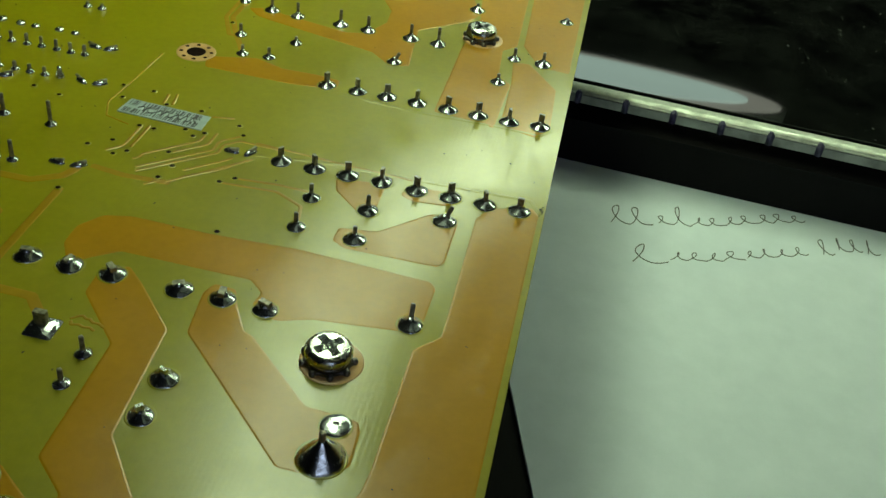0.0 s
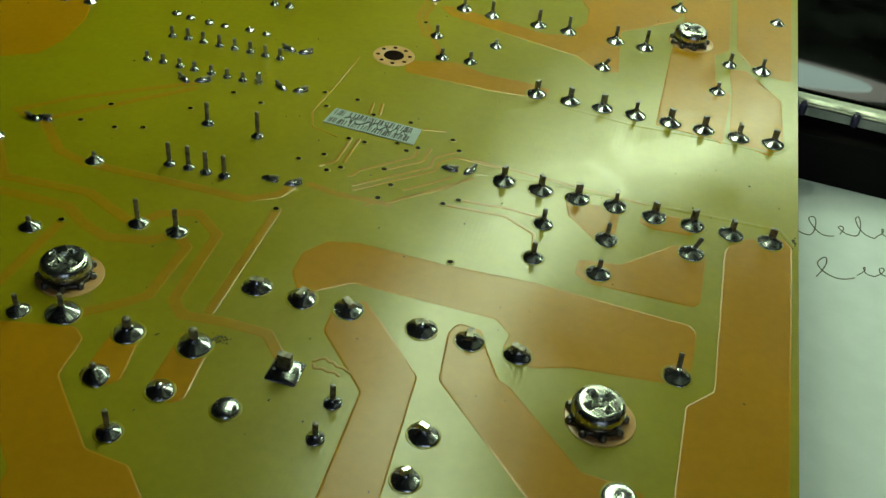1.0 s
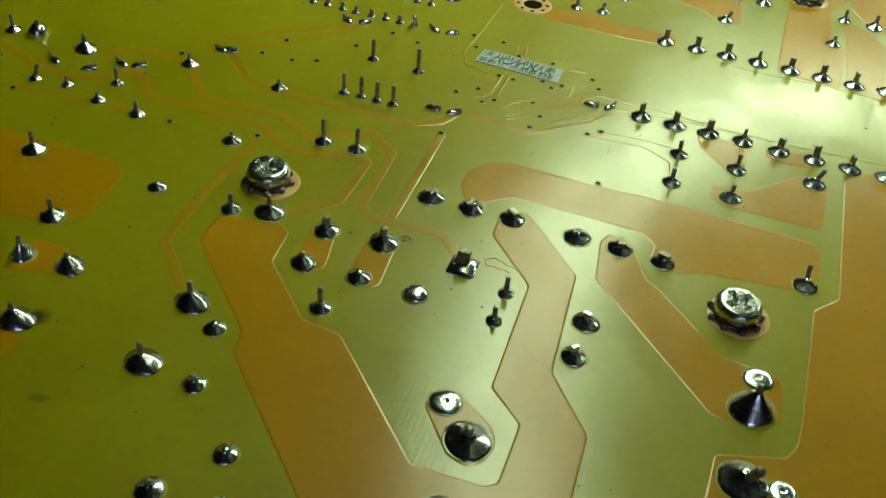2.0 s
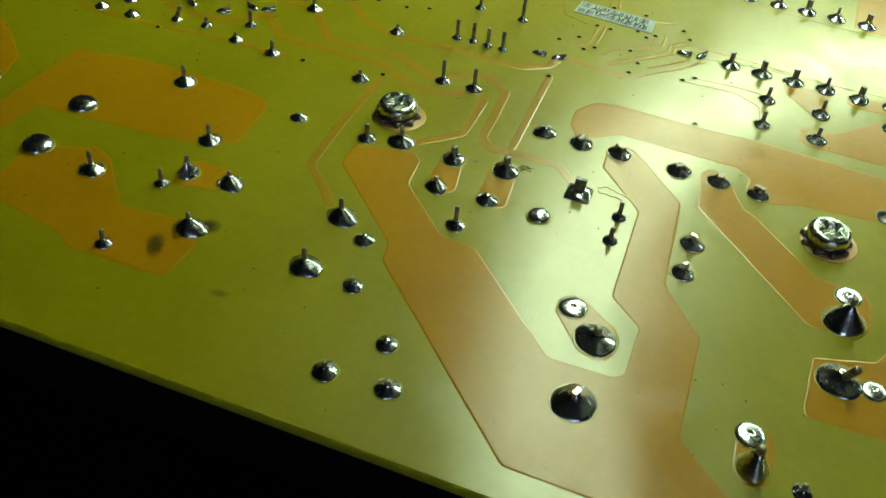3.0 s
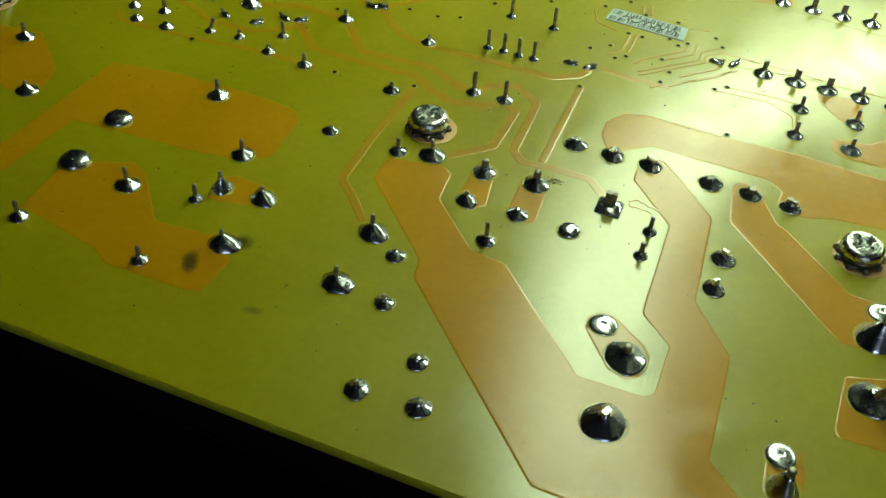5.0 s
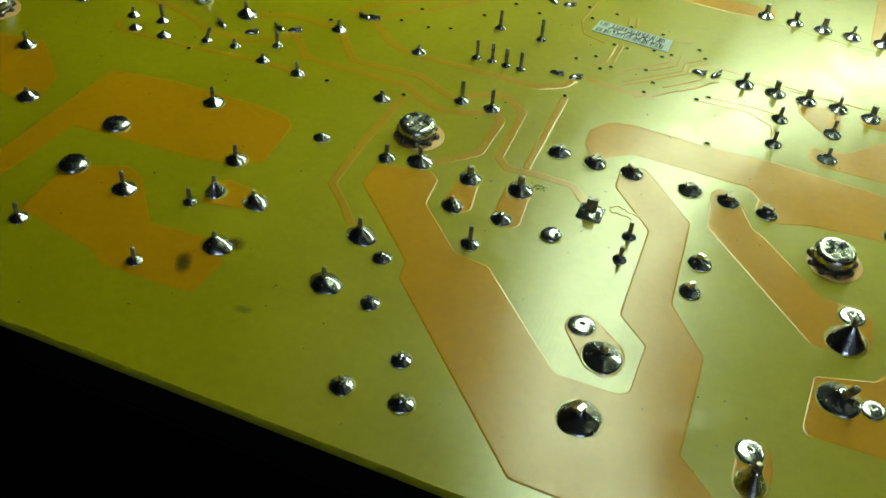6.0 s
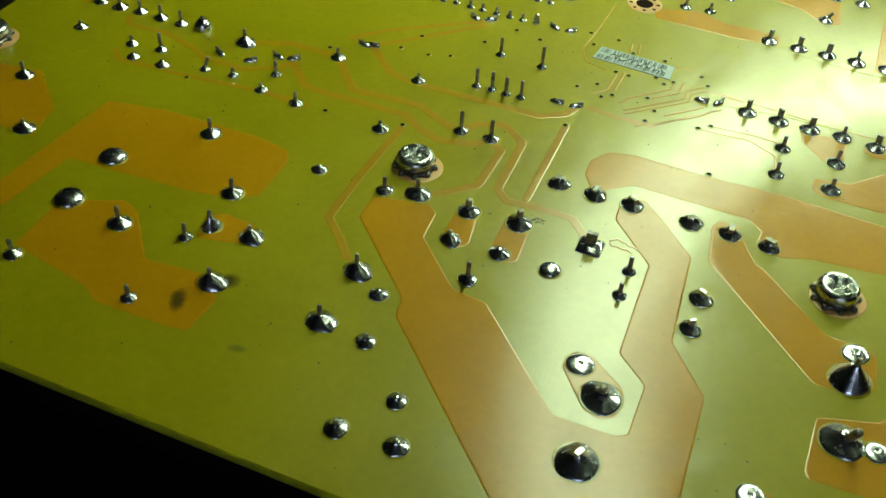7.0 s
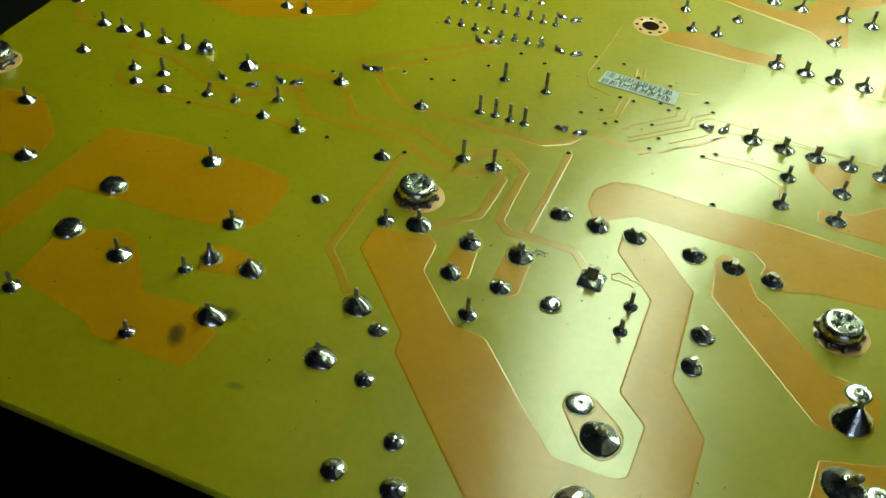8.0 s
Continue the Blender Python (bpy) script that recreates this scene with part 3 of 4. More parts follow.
copper((-36.3, -16.2), (-36.3, -11.6), (-28.7, -9.7), (-27.1, -11.0), (-26.7, -16.4), (-19.3, -23.9), (-14.5, -24.4), (-1.2, -37.9), (6.4, -37.7), (7.6, -36.8), (7.6, -28.9), (3.4, -25.2), (2.9, -8.2), (-3.8, -1.0), (-4.0, 2.8), (-1.2, 5.0), (1.6, 2.4), (7.7, -4.2), (8.8, -20.6), (14.4, -27.7), (14.8, -43.0), (20.1, -47.7), (29.1, -53.8), (22.3, -54.1), (8.7, -53.8), (-1.4, -53.7), (-24.0, -31.2), (-24.5, -28.1))
copper((-2.3, -30.3), (-2.3, -28.4), (-1.4, -27.3), (0.4, -27.2), (5.0, -30.5), (5.8, -32.1), (5.4, -34.9), (4.0, -36.0), (1.8, -35.4))
copper((-10.6, 6.9), (-10.7, 10.5), (-8.7, 13.6), (-5.2, 14.6), (5.5, 14.4), (17.2, 15.1), (35.1, 14.2), (35.9, 13.2), (35.7, 4.5), (28.8, 3.6), (23.0, 2.9), (19.3, 1.4), (16.3, 1.6), (15.5, 3.3), (15.8, 5.5), (13.7, 7.5), (-3.4, 7.6), (-6.8, 4.9), (-8.0, 2.7))
copper((9.2, 3.4), (9.9, 5.2), (12.5, 5.0), (13.8, 2.1), (16.0, -1.7), (17.2, -2.2), (26.4, -11.0), (28.4, -11.1), (32.5, -11.5), (33.0, -12.9), (33.2, -17.5), (31.5, -19.7), (26.1, -19.7), (10.1, -3.8))
copper((39.9, 33.0), (45.5, 35.2), (46.6, 33.8), (46.5, 7.1), (46.4, -19.6), (43.0, -34.4), (35.0, -33.8), (27.5, -34.1), (27.0, -33.2), (27.3, -25.0), (34.3, -22.7), (35.3, -20.7), (35.6, -17.6), (35.8, 1.4), (38.6, 4.6), (38.4, 30.0))
copper((17.4, 32.7), (24.4, 33.8), (24.4, 25.6), (22.8, 25.5), (18.2, 29.9))
copper((27.2, 31.9), (27.5, 34.3), (34.8, 35.1), (35.2, 32.9), (33.5, 31.6), (29.0, 31.1))
copper((21.0, 18.6), (21.0, 21.4), (23.4, 21.8), (26.1, 22.3), (32.1, 28.7), (34.8, 29.4), (36.0, 28.1), (35.9, 18.6), (35.2, 17.7), (22.9, 17.5))
copper((-24.6, -9.6), (-24.7, -7.4), (-22.0, -7.4), (-20.6, -15.0), (-21.9, -16.1), (-24.5, -15.7))
copper((-17.8, -6.7), (-14.3, -6.9), (-13.5, -15.1), (-14.5, -16.0), (-17.5, -15.3))
copper((20.8, -44.3), (20.6, -39.8), (21.6, -37.7), (23.9, -38.1), (24.7, -40.9), (24.5, -44.9), (22.2, -45.9))
copper((-13.0, 80.7), (-10.6, 78.4), (-7.6, 77.5), (12.3, 73.0), (16.3, 69.3), (19.3, 70.5), (17.8, 84.7), (26.3, 92.8), (27.5, 96.7), (23.1, 108.5), (4.1, 103.4), (11.5, 90.8), (11.9, 85.5), (9.4, 79.6), (5.9, 78.3), (-10.8, 81.6))
copper((26.9, 81.1), (26.8, 56.9), (35.2, 56.3), (36.6, 55.4), (37.1, 70.8), (34.7, 72.9), (33.9, 83.1), (36.2, 85.9), (35.1, 118.7), (25.6, 113.9), (28.1, 94.1))
copper((36.3, 119.3), (46.4, 124.4), (46.5, 79.0), (41.2, 79.5), (37.6, 86.5))
copper((36.6, 79.1), (39.3, 79.7), (44.9, 71.9), (45.4, 57.9), (43.4, 55.0), (37.7, 56.7), (37.4, 71.5))
copper((-13.1, 60.1), (-5.2, 62.7), (-0.2, 60.9), (5.7, 61.1), (9.8, 60.6), (9.9, 57.6), (2.4, 56.6), (-11.9, 56.8))
copper((-82.7, 47.6), (-71.9, 58.7), (-66.5, 59.9), (-63.6, 51.7), (-63.1, 44.4), (-64.2, 39.8), (-72.9, 33.8))
copper((-94.3, 31.1), (-90.5, 30.0), (-82.2, 29.1), (-73.1, 33.3), (-64.6, 41.4), (-64.3, 47.2))

# copper tracks
trace(1.3, (-73.2, 15.5), (-66.0, 18.8), (-58.6, 18.8), (-56.4, 17.7), (-51.0, 11.1), (-39.7, 12.0), (-36.4, 10.4), (-33.1, 8.9), (-31.2, 8.6))
trace(1.3, (-63.4, 14.1), (-58.3, 8.6), (-55.1, 8.3), (-40.5, 8.6), (-37.2, 6.3), (-33.3, 4.9), (-28.4, 6.2), (-26.1, 8.4))
trace(1.2, (-31.2, 8.6), (-29.5, 11.4), (-25.5, 13.1), (-21.5, 10.0), (-21.1, -2.2), (-19.1, -4.1), (-14.3, -3.5), (-9.3, -3.6), (-6.2, -7.0))
trace(1.2, (-26.1, 8.4), (-23.8, 6.6), (-24.0, -2.6), (-27.0, -5.6), (-30.5, -8.5))
trace(1.1, (-39.6, 5.6), (-40.2, -7.7), (-40.1, -18.2), (-36.6, -21.6), (-34.0, -24.7))
trace(1.0, (-16.8, 17.5), (-16.6, -2.9))
trace(1.2, (-53.4, 24.1), (-47.8, 18.6), (-43.3, 17.3), (-31.4, 17.7), (-21.4, 17.8), (-17.8, 20.2), (-16.8, 22.8))
trace(0.9, (-15.4, 23.8), (-10.5, 23.1), (-3.9, 23.5))
trace(0.9, (-54.4, 24.0), (-58.2, 25.2), (-52.9, 30.7), (-38.4, 41.9))
trace(0.9, (-53.7, 24.4), (-47.5, 30.7), (-38.7, 39.9))
trace(1.0, (-95.1, 14.0), (-93.7, 11.5), (-86.1, 11.9), (-79.7, 9.9), (-76.8, 8.3), (-69.4, 8.2), (-64.1, 11.6), (-63.4, 14.1))
trace(1.2, (-111.1, 19.9), (-106.7, 14.6), (-102.6, 15.1))
trace(0.8, (-91.2, 4.2), (-88.9, 1.8), (-76.4, 2.5), (-63.7, 4.1), (-57.0, 3.5))
trace(1.0, (-63.7, 4.1), (-55.3, 4.0))
trace(0.36, (-4.1, 36.7), (-4.1, 35.1), (-10.3, 29.0), (-10.4, 27.9), (-11.1, 27.4))
trace(0.36, (-2.6, 37.9), (-2.7, 34.6), (-7.0, 30.5))
trace(0.36, (1.2, 38.7), (-1.5, 36.0), (-1.5, 33.5), (-9.8, 25.6))
trace(0.36, (7.7, 36.9), (1.3, 37.1), (-0.6, 35.3), (-0.6, 33.0), (-9.4, 24.7))
trace(0.36, (1.8, 32.5), (1.1, 31.5), (-3.4, 27.1))
trace(0.36, (4.6, 33.1), (-4.4, 23.7))
trace(0.36, (-5.3, 23.8), (-7.0, 22.1))
trace(0.36, (-13.6, 35.6), (-13.7, 30.0), (-15.5, 28.1))
trace(0.36, (-12.5, 36.3), (-12.6, 30.1))
trace(0.4, (2.3, 26.0), (10.5, 26.6), (14.7, 24.4), (15.4, 20.4))
trace(0.4, (3.9, 27.7), (10.2, 28.3), (15.0, 28.1))
trace(0.8, (-14.2, 82.6), (-14.5, 76.1), (-12.4, 71.4), (-8.2, 63.8))
trace(0.6, (-15.6, 83.9), (-15.6, 75.6), (-12.6, 69.2), (-10.6, 69.6))

trace(0.22, (-20.0, 58.2), (-20.5, 47.7), (-21.1, 40.6), (-19.6, 36.8), (-15.5, 35.6))
trace(0.36, (-13.7, 46.1), (-13.3, 43.1))
trace(0.36, (-12.4, 46.5), (-11.9, 43.3))
trace(0.36, (-5.0, 42.1), (-1.8, 42.8))
trace(0.36, (-3.2, 25.2), (1.4, 29.2), (4.1, 32.8))
trace(0.36, (3.7, 37.5), (11.6, 37.0), (18.9, 36.5), (27.8, 36.1))

# drilled vias
via(-21.2, 46.0)
via(-19.7, 42.5)
via(-16.1, 45.9)
via(-12.7, 42.9)
via(-7.1, 43.0)
via(-13.9, 35.8)
via(-11.6, 35.7)
via(-7.3, 37.2)
via(-5.6, 35.9)
via(-4.3, 37.2)
via(-0.3, 41.0)
via(1.2, 38.7)
via(-15.7, 30.8)
via(-14.1, 27.5)
via(-12.6, 28.8)
via(-7.1, 30.6)
via(-5.2, 27.5)
via(-5.9, 24.2)
via(2.3, 26.1)
via(4.0, 27.6)
via(-18.5, 28.6)
via(-33.3, 40.7)
via(-37.0, 34.4)
via(-47.4, 31.1)
via(-49.1, 26.0)
via(-44.1, 26.1)
via(-40.6, 27.5)
via(-39.8, 5.9)
via(-17.0, 17.3)
via(-28.6, 39.6)
via(6.2, 15.2)
via(-76.0, 2.0)
via(-52.1, 3.9)
via(-59.8, 20.5)
via(-13.7, 73.7)

# the two rows of transformer pins, eight each
joint(8.6, 34.1, 1.6, tall=2.3, square=True)
joint(13.7, 33.9, 1.6, tall=2.3, square=True)
joint(18.7, 33.9, 1.6, tall=2.3, square=True)
joint(23.7, 34.1, 1.6, tall=2.3, square=True)
joint(28.9, 33.7, 1.6, tall=2.3, square=True)
joint(33.9, 33.8, 1.6, tall=2.4, square=True)
joint(38.9, 33.7, 1.6, tall=2.2, square=True)
joint(43.9, 33.8, 1.6, tall=2.2, square=True)
joint(8.3, 58.3, 1.5, tall=2.3, square=True)
joint(13.5, 58.2, 1.5, tall=2.3, square=True)
joint(18.5, 58.3, 1.6, tall=2.3, square=True)
joint(23.5, 58.3, 1.6, tall=2.3, square=True)
joint(28.7, 58.2, 1.6, tall=2.3, square=True)
joint(33.7, 58.2, 1.6, tall=2.3, square=True)
joint(38.8, 58.1, 1.6, tall=2.3, square=True)
joint(43.9, 58.4, 1.6, tall=2.3, square=True)

# leads beyond the rows
joint(-9.0, 81.5, 1.4, tall=2.3)
joint(-3.9, 80.9, 1.3, tall=2.7)
joint(4.2, 80.9, 1.4, tall=2.9)
joint(9.4, 80.7, 1.4, tall=2.8)
joint(17.4, 80.7, 1.5, tall=2.8)
joint(22.5, 80.6, 1.5, tall=3.2)
joint(-0.9, 70.6, 1.1, tall=1.2)
joint(16.7, 70.8, 1.3, tall=2.0, lean=(0, -25))
joint(26.7, 98.1, 1.5, tall=1.3)
joint(44.0, 100.1, 1.3, tall=0.9)
joint(36.5, 80.5, 1.2, tall=2.1)
joint(41.7, 80.5, 1.6, tall=2.3)
joint(35.0, 70.7, 1.3, tall=1.6)
joint(-10.7, 69.9, 1.1, tall=2.0)
joint(-8.0, 63.3, 1.1, tall=1.6)
joint(-3.5, 63.8, 1.1, tall=1.8)
joint(-14.6, 82.9, 1.0, tall=0.8)

# leads between rows and the near tabs
joint(15.4, 26.8, 1.3, tall=2.3)
joint(15.5, 19.7, 1.3, tall=2.3)
joint(23.6, 26.6, 1.5, tall=2.5)
joint(23.6, 19.6, 1.5, tall=2.1)
joint(34.2, 27.8, 1.6, tall=2.5, lean=(0, 22))
joint(34.4, 5.5, 1.6, tall=2.6, lean=(0, 32))

# the sixteen-pin chip and its neighbours
joint(-48.8, 52.4, 0.7, tall=1.7)
joint(-46.3, 52.7, 0.7, tall=1.7)
joint(-43.7, 52.6, 0.7, tall=1.7)
joint(-41.0, 52.6, 0.7, tall=1.8)
joint(-38.5, 52.7, 0.7, tall=1.7)
joint(-35.9, 52.7, 0.7, tall=1.7)
joint(-33.4, 52.6, 0.7, tall=1.7)
joint(-31.0, 52.7, 0.7, tall=1.7)
joint(-48.9, 44.4, 0.7, tall=1.3)
joint(-46.4, 44.6, 0.7, tall=1.3)
joint(-43.6, 44.4, 0.7, tall=1.3)
joint(-41.2, 44.4, 0.7, tall=1.3)
joint(-38.5, 44.4, 0.7, tall=1.3)
joint(-36.0, 44.4, 0.7, tall=1.3)
joint(-33.5, 44.4, 0.7, tall=1.3)
joint(-31.1, 44.7, 0.7, tall=1.3, fillet=1.6)
joint(-51.6, 59.4, 0.8, tall=0.0, dome=True)
joint(-49.0, 59.0, 0.8, tall=0.0, dome=True)
joint(-45.6, 58.8, 0.8, tall=0.0, dome=True)
joint(-42.9, 58.7, 0.7, tall=0.0, dome=True)
joint(-38.8, 59.1, 0.8, tall=0.0, dome=True)
joint(-35.9, 58.9, 0.7, tall=0.0, dome=True)
joint(-38.8, 69.3, 0.8, tall=0.8)
joint(-36.2, 69.4, 0.8, tall=0.8)
joint(-65.9, 57.4, 1.1, tall=1.2)
joint(-70.1, 57.0, 1.1, tall=1.0)

# leads over the west half
joint(-102.2, 15.5, 1.3, tall=2.3)
joint(-98.1, 15.4, 1.4, tall=2.3)
joint(-94.2, 15.7, 1.3, tall=2.3)
joint(-89.9, 15.6, 1.3, tall=2.5)
joint(-85.8, 15.5, 1.2, tall=2.5)
joint(-81.9, 16.2, 1.5, tall=2.2, fillet=1.7, dome=True)
joint(-100.0, 6.9, 1.2, tall=1.3)
joint(-73.2, 15.5, 1.7, tall=2.4, fan=-30)
joint(-89.4, 6.4, 1.1, tall=1.5)
joint(-86.9, 3.2, 1.1, tall=0.7)
joint(-84.2, 7.1, 1.1, tall=3.1)
joint(-81.5, 3.3, 1.2, tall=0.7)
joint(-74.7, 5.3, 0.9, tall=2.6, lean=(0, -18))
joint(-69.8, 5.9, 0.9, tall=1.3)
joint(-63.8, 9.2, 0.9, tall=2.6)
joint(-63.7, 4.3, 1.1, tall=1.3)
joint(-57.1, 3.6, 1.2, tall=2.1)
joint(-57.2, 18.4, 1.3, tall=1.8)
joint(-42.5, 18.2, 1.2, tall=1.3)
joint(-42.4, 3.4, 1.3, tall=1.5)
joint(-46.1, -9.6, 1.2, tall=0.8)
joint(-111.3, 20.0, 1.2, tall=1.2)
joint(-77.2, 35.7, 1.2, tall=1.2)
joint(-73.2, 35.7, 1.2, tall=1.8)
joint(-98.8, -8.9, 1.5, tall=2.4)
joint(-89.7, -20.2, 1.7, tall=1.5)
joint(-64.6, -9.1, 1.6, tall=2.7)
joint(-54.5, -19.6, 1.6, tall=2.5)
joint(-64.7, -31.7, 1.7, tall=2.9)
joint(-73.3, -42.6, 1.3, tall=2.5)
joint(-55.4, -42.8, 1.1, tall=2.1)
joint(-55.3, -30.2, 1.0, tall=2.3)
joint(-53.4, -26.9, 1.5, tall=2.7, fillet=1.8)
joint(-47.6, -26.4, 1.7, tall=1.9, fillet=1.2, fan=-20)
joint(-47.8, -36.0, 1.9, tall=2.3, fillet=1.4, fan=0)
joint(-31.9, -26.1, 1.9, tall=2.9, fillet=1.3, fan=-25)
joint(-27.5, -28.9, 1.3, tall=0.4)
joint(-32.1, -36.1, 1.9, tall=2.7, fillet=1.0, fan=-10)
joint(-25.5, -36.8, 1.3, tall=1.3)
joint(-18.3, -43.6, 1.3, tall=0.5)
joint(-22.9, -49.9, 1.5, tall=1.5)
joint(-15.7, -49.4, 1.5, tall=1.3)
joint(-74.0, -20.3, 2.0, tall=0.0, dome=True)
joint(-73.8, -30.5, 2.1, tall=0.0, dome=True)
joint(-9.0, -15.0, 1.5, tall=0.0, dome=True)
joint(-35.6, -9.6, 1.3, tall=2.3)
joint(-31.0, -8.3, 1.9, tall=2.7)
joint(-33.1, 31.8, 0.9, tall=3.3)
joint(-25.6, 31.5, 0.9, tall=3.8)
joint(-33.4, 21.1, 0.8, tall=3.3)
joint(-30.8, 21.3, 0.8, tall=3.3)
joint(-28.3, 21.2, 0.8, tall=3.1)
joint(-25.8, 21.3, 0.8, tall=3.1)
joint(-31.1, 8.5, 1.2, tall=3.6)
joint(-26.2, 8.7, 1.3, tall=3.4)

# wide tabs and power leads
joint(-13.4, 3.0, 1.7, tall=1.1, pin=0.5, square=True)
joint(-7.9, 2.9, 1.7, tall=1.1, pin=0.5, square=True)
joint(-2.4, 3.0, 1.7, tall=1.3, pin=0.5, square=True)
joint(6.2, 2.9, 1.7, tall=1.1, pin=0.5, square=True)
joint(11.7, 2.9, 1.6, tall=1.3, pin=0.5, square=True)
joint(17.2, 2.6, 1.5, tall=1.3, pin=0.5, square=True)
joint(-23.1, -8.6, 1.7, tall=2.1, pin=0.5)
joint(-15.8, -7.9, 1.9, tall=2.3, pin=0.5)
joint(-23.3, -15.1, 1.5, tall=1.5, fan=-40)
joint(-16.2, -14.9, 1.5, tall=0.8)
joint(-18.2, -21.4, 1.3, tall=3.1)
joint(0.7, -10.6, 1.0, tall=2.5)
joint(0.7, -15.5, 1.0, tall=2.1)
joint(10.6, -11.6, 1.6, tall=1.5, pin=0.32, square=True, bright=True)
joint(10.5, -17.4, 1.5, tall=1.6, pin=0.28, square=True, bright=True)
joint(3.2, -33.0, 2.5, tall=2.1, pin=0.5, fillet=1.2)
joint(30.2, -17.4, 2.6, tall=3.9, pin=0.38, fillet=2.7)
joint(3.3, -42.9, 2.6, tall=2.0, pin=0.38, fillet=1.7, square=True, bright=True)
joint(30.3, -27.4, 2.6, tall=4.0, pin=0.5, fillet=1.5, lean=(0, 22))
joint(22.7, -43.5, 1.8, tall=3.6, pin=0.5, fillet=2.6)
joint(27.9, -44.5, 1.1, tall=1.4)
joint(-0.5, -29.1, 1.7, tall=0.0, dome=True, fillet=0.4)
joint(30.4, -12.7, 1.7, tall=0.0, dome=True, fillet=0.4)
joint(21.9, -39.3, 1.7, tall=0.0, dome=True, fillet=0.4)
joint(34.2, -27.3, 1.5, tall=0.0, dome=True, fillet=0.4)

# leads bent flat
bent(-30.8, 55.8, 170)
bent(-28.1, 55.9, 30)
bent(-41.4, 41.2, 150)
bent(-38.7, 41.9, 30)
bent(-27.6, 44.7, 150)
bent(-24.6, 44.9, 30)
bent(-20.1, 22.8, 0)
bent(-17.0, 23.0, 30)
bent(-55.0, 23.9, 170)
bent(-53.6, 24.5, 0)
bent(1.1, 34.0, 0)
bent(3.8, 34.5, 60)
bent(-75.1, 10.6, 150)
bent(-69.5, 10.8, 30)
bent(-66.1, 14.0, 160)
bent(-63.5, 14.6, 30)

# square-ended joint, mounting hole and sticker
square_joint(-5.4, -8.2)
mounting_hole(-15.2, 60.8)
sticker((-18.7, 38.4), (-5.1, 37.7), (-5.1, 41.8), (-18.2, 42.5))

# screws
screw(-33.9, -2.6)
screw(26.8, -3.4)
screw(29.4, 86.1)
screw(-110.5, -2.3)

# ridges in the mask along the two rows, and residues
trace(0.5, (10.6, 56.6), (23.4, 55.5), (35.9, 56.1), (44.2, 55.8), (45.9, 58.0), rise=0.03, mat=MASK)
trace(0.5, (0.9, 33.7), (13.4, 35.9), (24.1, 36.2), (33.9, 36.6), (45.1, 37.1), (46.8, 34.1), rise=0.03, mat=MASK)
residue(-45.6, -34.9, 2.10, 1.50, 20)
residue(-49.7, -40.2, 1.70, 2.20, 20)
residue(-38.9, -44.4, 1.50, 1.00, 10, GRIME, "faint grey smudge")
residue(-69.0, -39.6, 0.35, 0.15, 30)
residue(-68.0, -32.1, 0.30, 0.12, 20)
residue(-14.2, -6.3, 1.00, 0.35, 60)
residue(-20.2, -7.8, 0.50, 0.15, 50)
trace(0.28, (-3.3, -5.8), (-2.6, -5.1), (-2.2, -4.9), (-1.6, -5.3), (-1.2, -5.2), (-0.6, -5.7), (0.0, -5.6), (1.0, -6.1))
trace(0.28, (-3.1, -6.1), (-2.8, -6.7), (-2.0, -6.4), (-1.3, -6.7), (-0.6, -6.5), (0.1, -6.9))
dust(30, 24, (-13.6, -6.0, 0.9, 0.6))
dust(24, 25, (46.9, 35.2, 0.3, 1.6))
dust(170, 5)


# ---- what carries the board, in its shadow ----
chassis = tagged(new("steel_chassis"), "black steel chassis tray carrying the circuit board on the desk", "chassis")
part("floor_plate", box_bm((-0.098, -0.030, 0.006), (0.012, 0.165, 0.008), 0.0004), DESK, chassis, smooth=False)
for lo, hi in (((-0.098, -0.030, 0.008), (-0.0965, 0.165, 0.0603)), ((0.0105, -0.030, 0.008), (0.012, 0.165, 0.0603)),
               ((-0.0964, -0.030, 0.0081), (0.0104, -0.0285, 0.0603)), ((-0.0964, 0.1635, 0.0081), (0.0104, 0.165, 0.0603))):
    part("side_plate", box_bm(lo, hi, 0.0003), DESK, chassis, smooth=False)
for x, y in ((-0.088, -0.02), (0.002, -0.02), (-0.088, 0.155), (0.002, 0.155)):
    foot = part("foot", lathe(((0.006, 0.0), (0.007, 0.001), (0.007, 0.005), (0.0065, 0.0059)), 20), RUBBER, chassis)
    foot.location = (x, y, 0)

# ---- things beside the board ----
paper = tagged(new("paper_sheet"), "white paper sheet with pencil handwriting lying on the desk", "paper")


def sheet_bm(corners, z0, z1):
    bm = bmesh.new()
    low, up = ([bm.verts.new((x * MM, y * MM, z * MM)) for x, y in corners] for z in (z0, z1))
    bm.faces.new(up)
    bm.faces.new(low[::-1])
    for i in range(len(corners)):
        bm.faces.new((low[i - 1], low[i], up[i], up[i - 1]))
    return bm


part("sheet", sheet_bm(((48.5, 60), (69, -7), (270, 54), (235, 250), (-10, 250)), 0.0, 0.9), PAPER, paper, smooth=False)


def scribble(word, points, depth=0.15):
    """Loose pencil strokes on the paper along points in millimetres."""
    cu = bpy.data.curves.new(word, "CURVE")
    cu.dimensions, cu.bevel_depth, cu.bevel_resolution = "3D", depth * MM, 1
    sp = cu.splines.new("NURBS")
    sp.points.add(len(points) - 1)
    for p, (x, y) in zip(sp.points, points):
        p.co = (x * MM, y * MM, 0.92 * MM, 1)
    sp.use_endpoint_u, sp.order_u = True, 3
    cu.materials.append(INK)
    tagged(new(word, cu), "thin grey pencil strokes").parent = paper


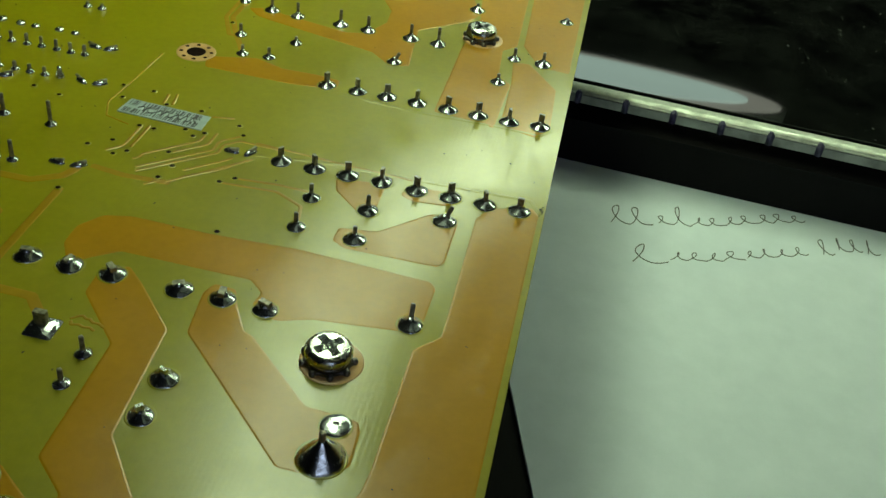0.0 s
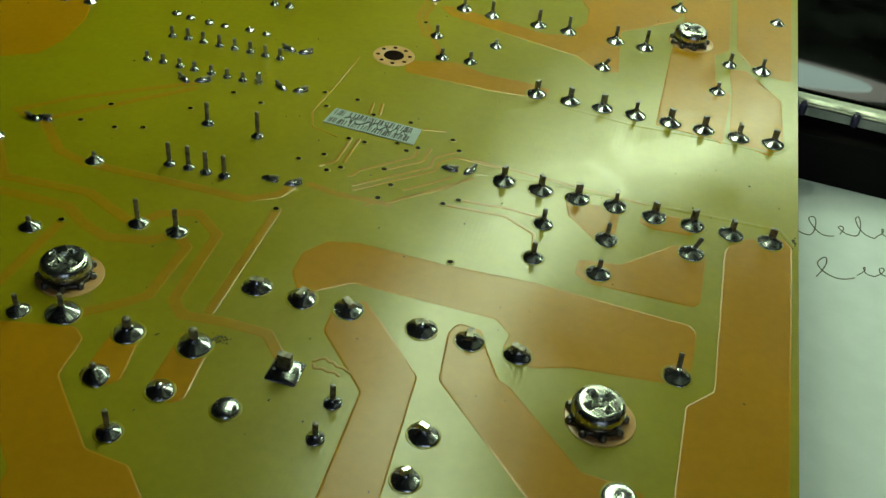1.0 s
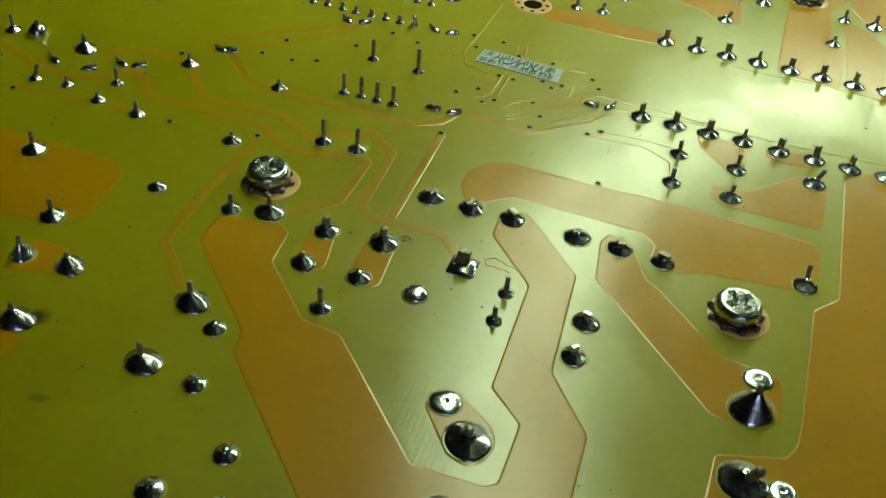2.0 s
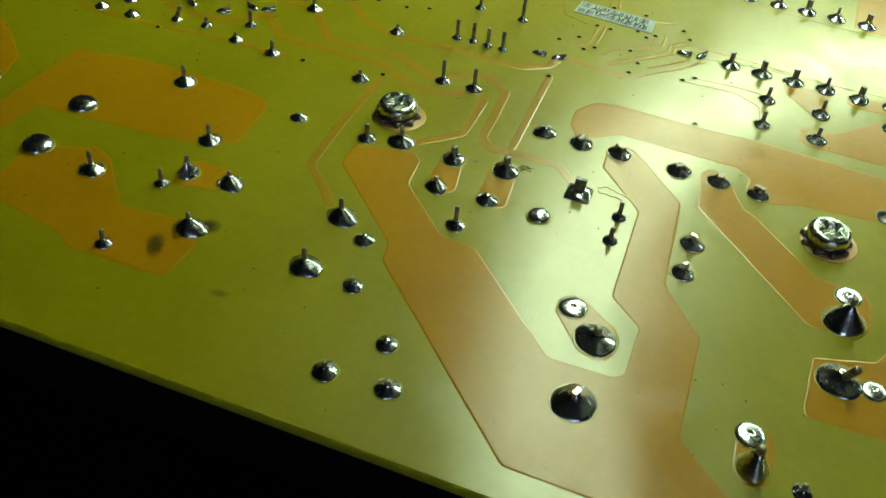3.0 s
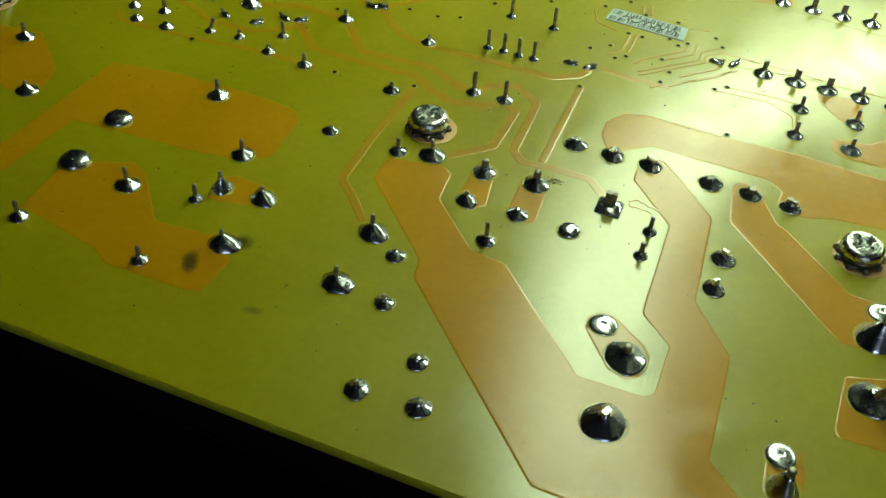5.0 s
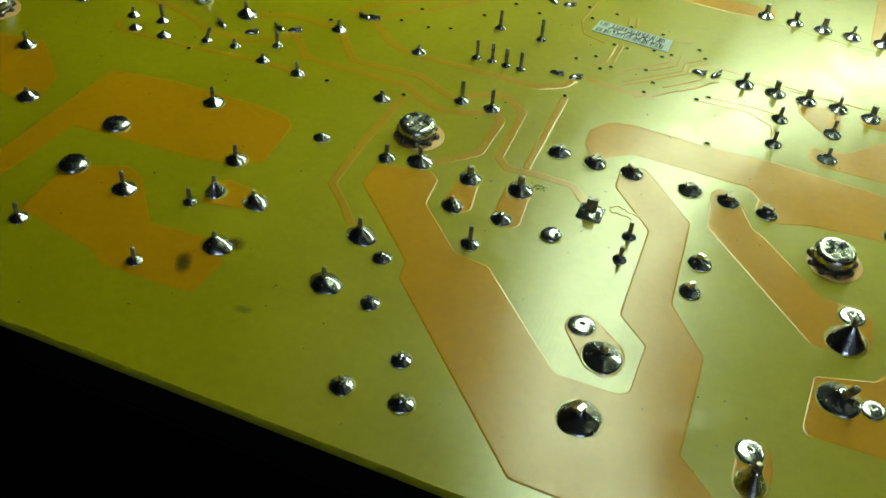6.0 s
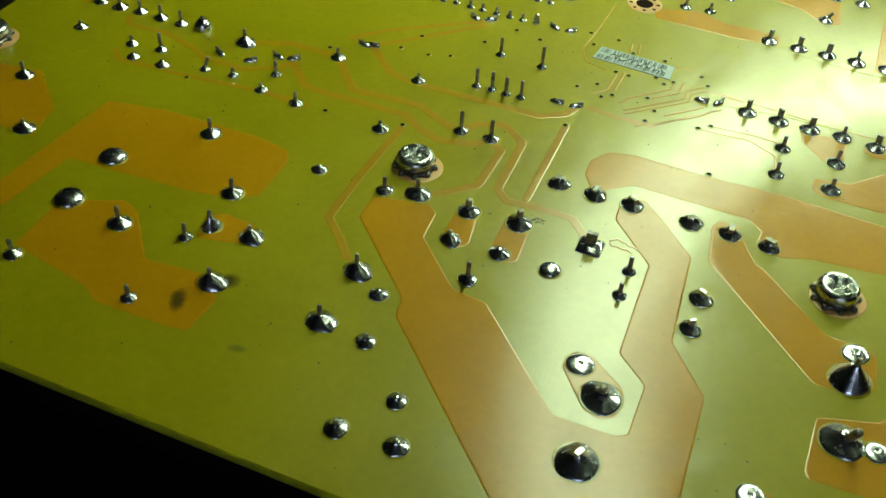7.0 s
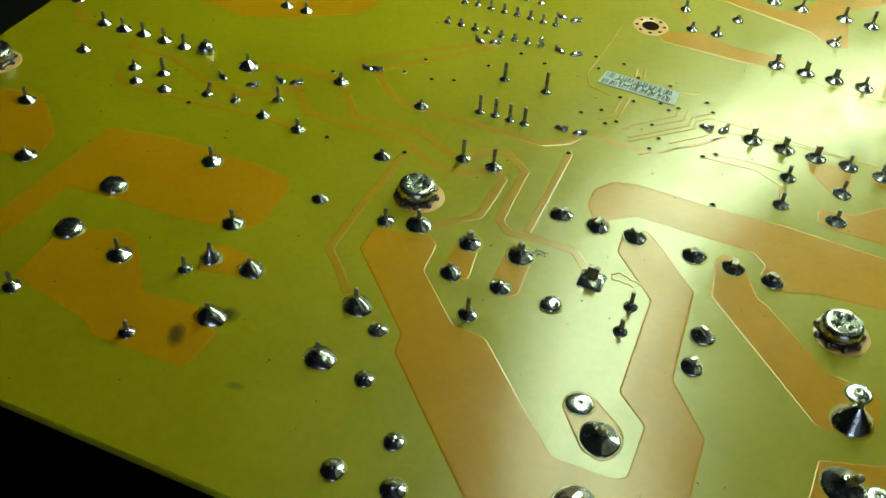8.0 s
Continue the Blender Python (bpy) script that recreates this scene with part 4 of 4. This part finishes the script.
def loops(start, end, heights, seed):
    """A run of joined pencil loops between two places on the paper, each of its own height, as bars for words."""
    rnd = random.Random(seed)
    a, b = Vector(start), Vector(end)
    step = (b - a) / len(heights)
    up = Vector((-step.y, step.x)).normalized()
    lean = step.normalized()
    pts = []
    for i, h in enumerate(heights):
        o = a + step * (i + rnd.uniform(-0.12, 0.12)) + up * rnd.uniform(-0.5, 0.5)
        w = step.length * rnd.uniform(0.7, 1.25)
        pts += [o, o + lean * 0.45 * w + up * 0.45 * h, o + lean * (0.55 * w + 0.1 * h) + up * h, o + lean * rnd.uniform(0.1, 0.5) * w + up * rnd.uniform(0.6, 1.0) * h,
                o + lean * rnd.uniform(0.25, 0.45) * w + up * 0.15 * h, o + lean * 0.75 * w - up * 0.1 * h]
    scribble("pencil_stroke", [tuple(p) for p in pts + [b]], 0.13)


loops((64.5, 126.0), (74.5, 128.8), (8.0, 7.0), 1)
loops((75.5, 129.4), (93.2, 135.5), (3.2, 8.2, 3.0, 3.2), 2)
loops((93.6, 135.8), (113.5, 144.6), (3.2, 3.0, 3.6, 3.4, 3.0), 3)
loops((70.5, 112.2), (78.6, 114.5), (8.0,), 4)
loops((79.0, 115.2), (97.4, 121.9), (3.0, 3.0, 3.4, 3.0), 5)
loops((97.6, 122.3), (113.0, 129.8), (3.0, 3.4, 3.0, 3.2), 6)
loops((117.0, 131.4), (119.8, 132.4), (6.5,), 7)
loops((121.5, 134.0), (127.0, 136.0), (5.5, 5.5), 8)
loops((128.5, 135.4), (131.6, 136.2), (6.5,), 9)

panel = tagged(new("metal_tray"), "black scuffed glossy tray with a pale metal lip, beside the paper", "tray")
# the lip runs along y = a + b * x
LIP = -0.055


def along(x0, x1, y0, y1, z0, z1):
    return sheet_bm(((x0, y0 + LIP * (x0 - 48)), (x1, y0 + LIP * (x1 - 48)), (x1, y1 + LIP * (x1 - 48)), (x0, y1 + LIP * (x0 - 48))), z0, z1)


part("top_panel", along(-60, 360, 161.2, 420, 13.5, 20.3), PANEL, panel, "black mottled glossy sheet", smooth=False)
# black base, brought out past the lip to stand for the tray's shadow on paper
part("base", along(-50, 350, 151.5, 410, 0.95, 13.4), DESK, panel, smooth=False)
lip_bm = along(-60, 360, 154.6, 160.2, 19.0, 20.0)
bmesh.ops.bevel(lip_bm, geom=lip_bm.edges[:], offset=0.0006, segments=3, affect="EDGES")
lip = part("lip", lip_bm, ALLOY, panel, "pale rounded metal lip")
edge = part("lip_front", along(-60, 360, 154.9, 159, 16.6, 18.95), GREY_ALLOY, panel, "grey front face of the lip", smooth=False)
for k in range(6):
    x = 49.8 + 12.45 * k
    notch = along(x - 0.85, x + 0.85, 154.0, 156.0, 16.5, 20.12)
    bmesh.ops.bevel(notch, geom=notch.edges[:], offset=0.00035, segments=2, affect="EDGES")
    part("notch", notch, RUBBER, edge, "dark violet-tinted square notch")
rnd = random.Random(12)
bm = bmesh.new()
for _ in range(240):
    near = rnd.random() < 0.5
    x, y = (rnd.gauss(125, 22), rnd.gauss(215, 24)) if near else (rnd.uniform(45, 190), rnd.uniform(162, 320))
    y = max(y, 163 + LIP * (x - 48))
    r, long, turn = rnd.uniform(0.05, 0.2), rnd.uniform(1.0, 3.5), rnd.uniform(0, 3.14)
    ring = []
    for k in range(6):
        u, w = r * long * math.cos(k * math.pi / 3) * rnd.uniform(0.6, 1.2), r * math.sin(k * math.pi / 3) * rnd.uniform(0.6, 1.2)
        ring.append(bm.verts.new(((x + u * math.cos(turn) - w * math.sin(turn)) * MM, (y + u * math.sin(turn) + w * math.cos(turn)) * MM, 20.32 * MM)))
    tip = bm.verts.new((x * MM, y * MM, 20.45 * MM))
    for k in range(6):
        bm.faces.new((ring[k - 1], ring[k], tip))
tagged(part("dust", bm, SPECK, panel, "pale specks of dust and scuffs"), kind="stuff")
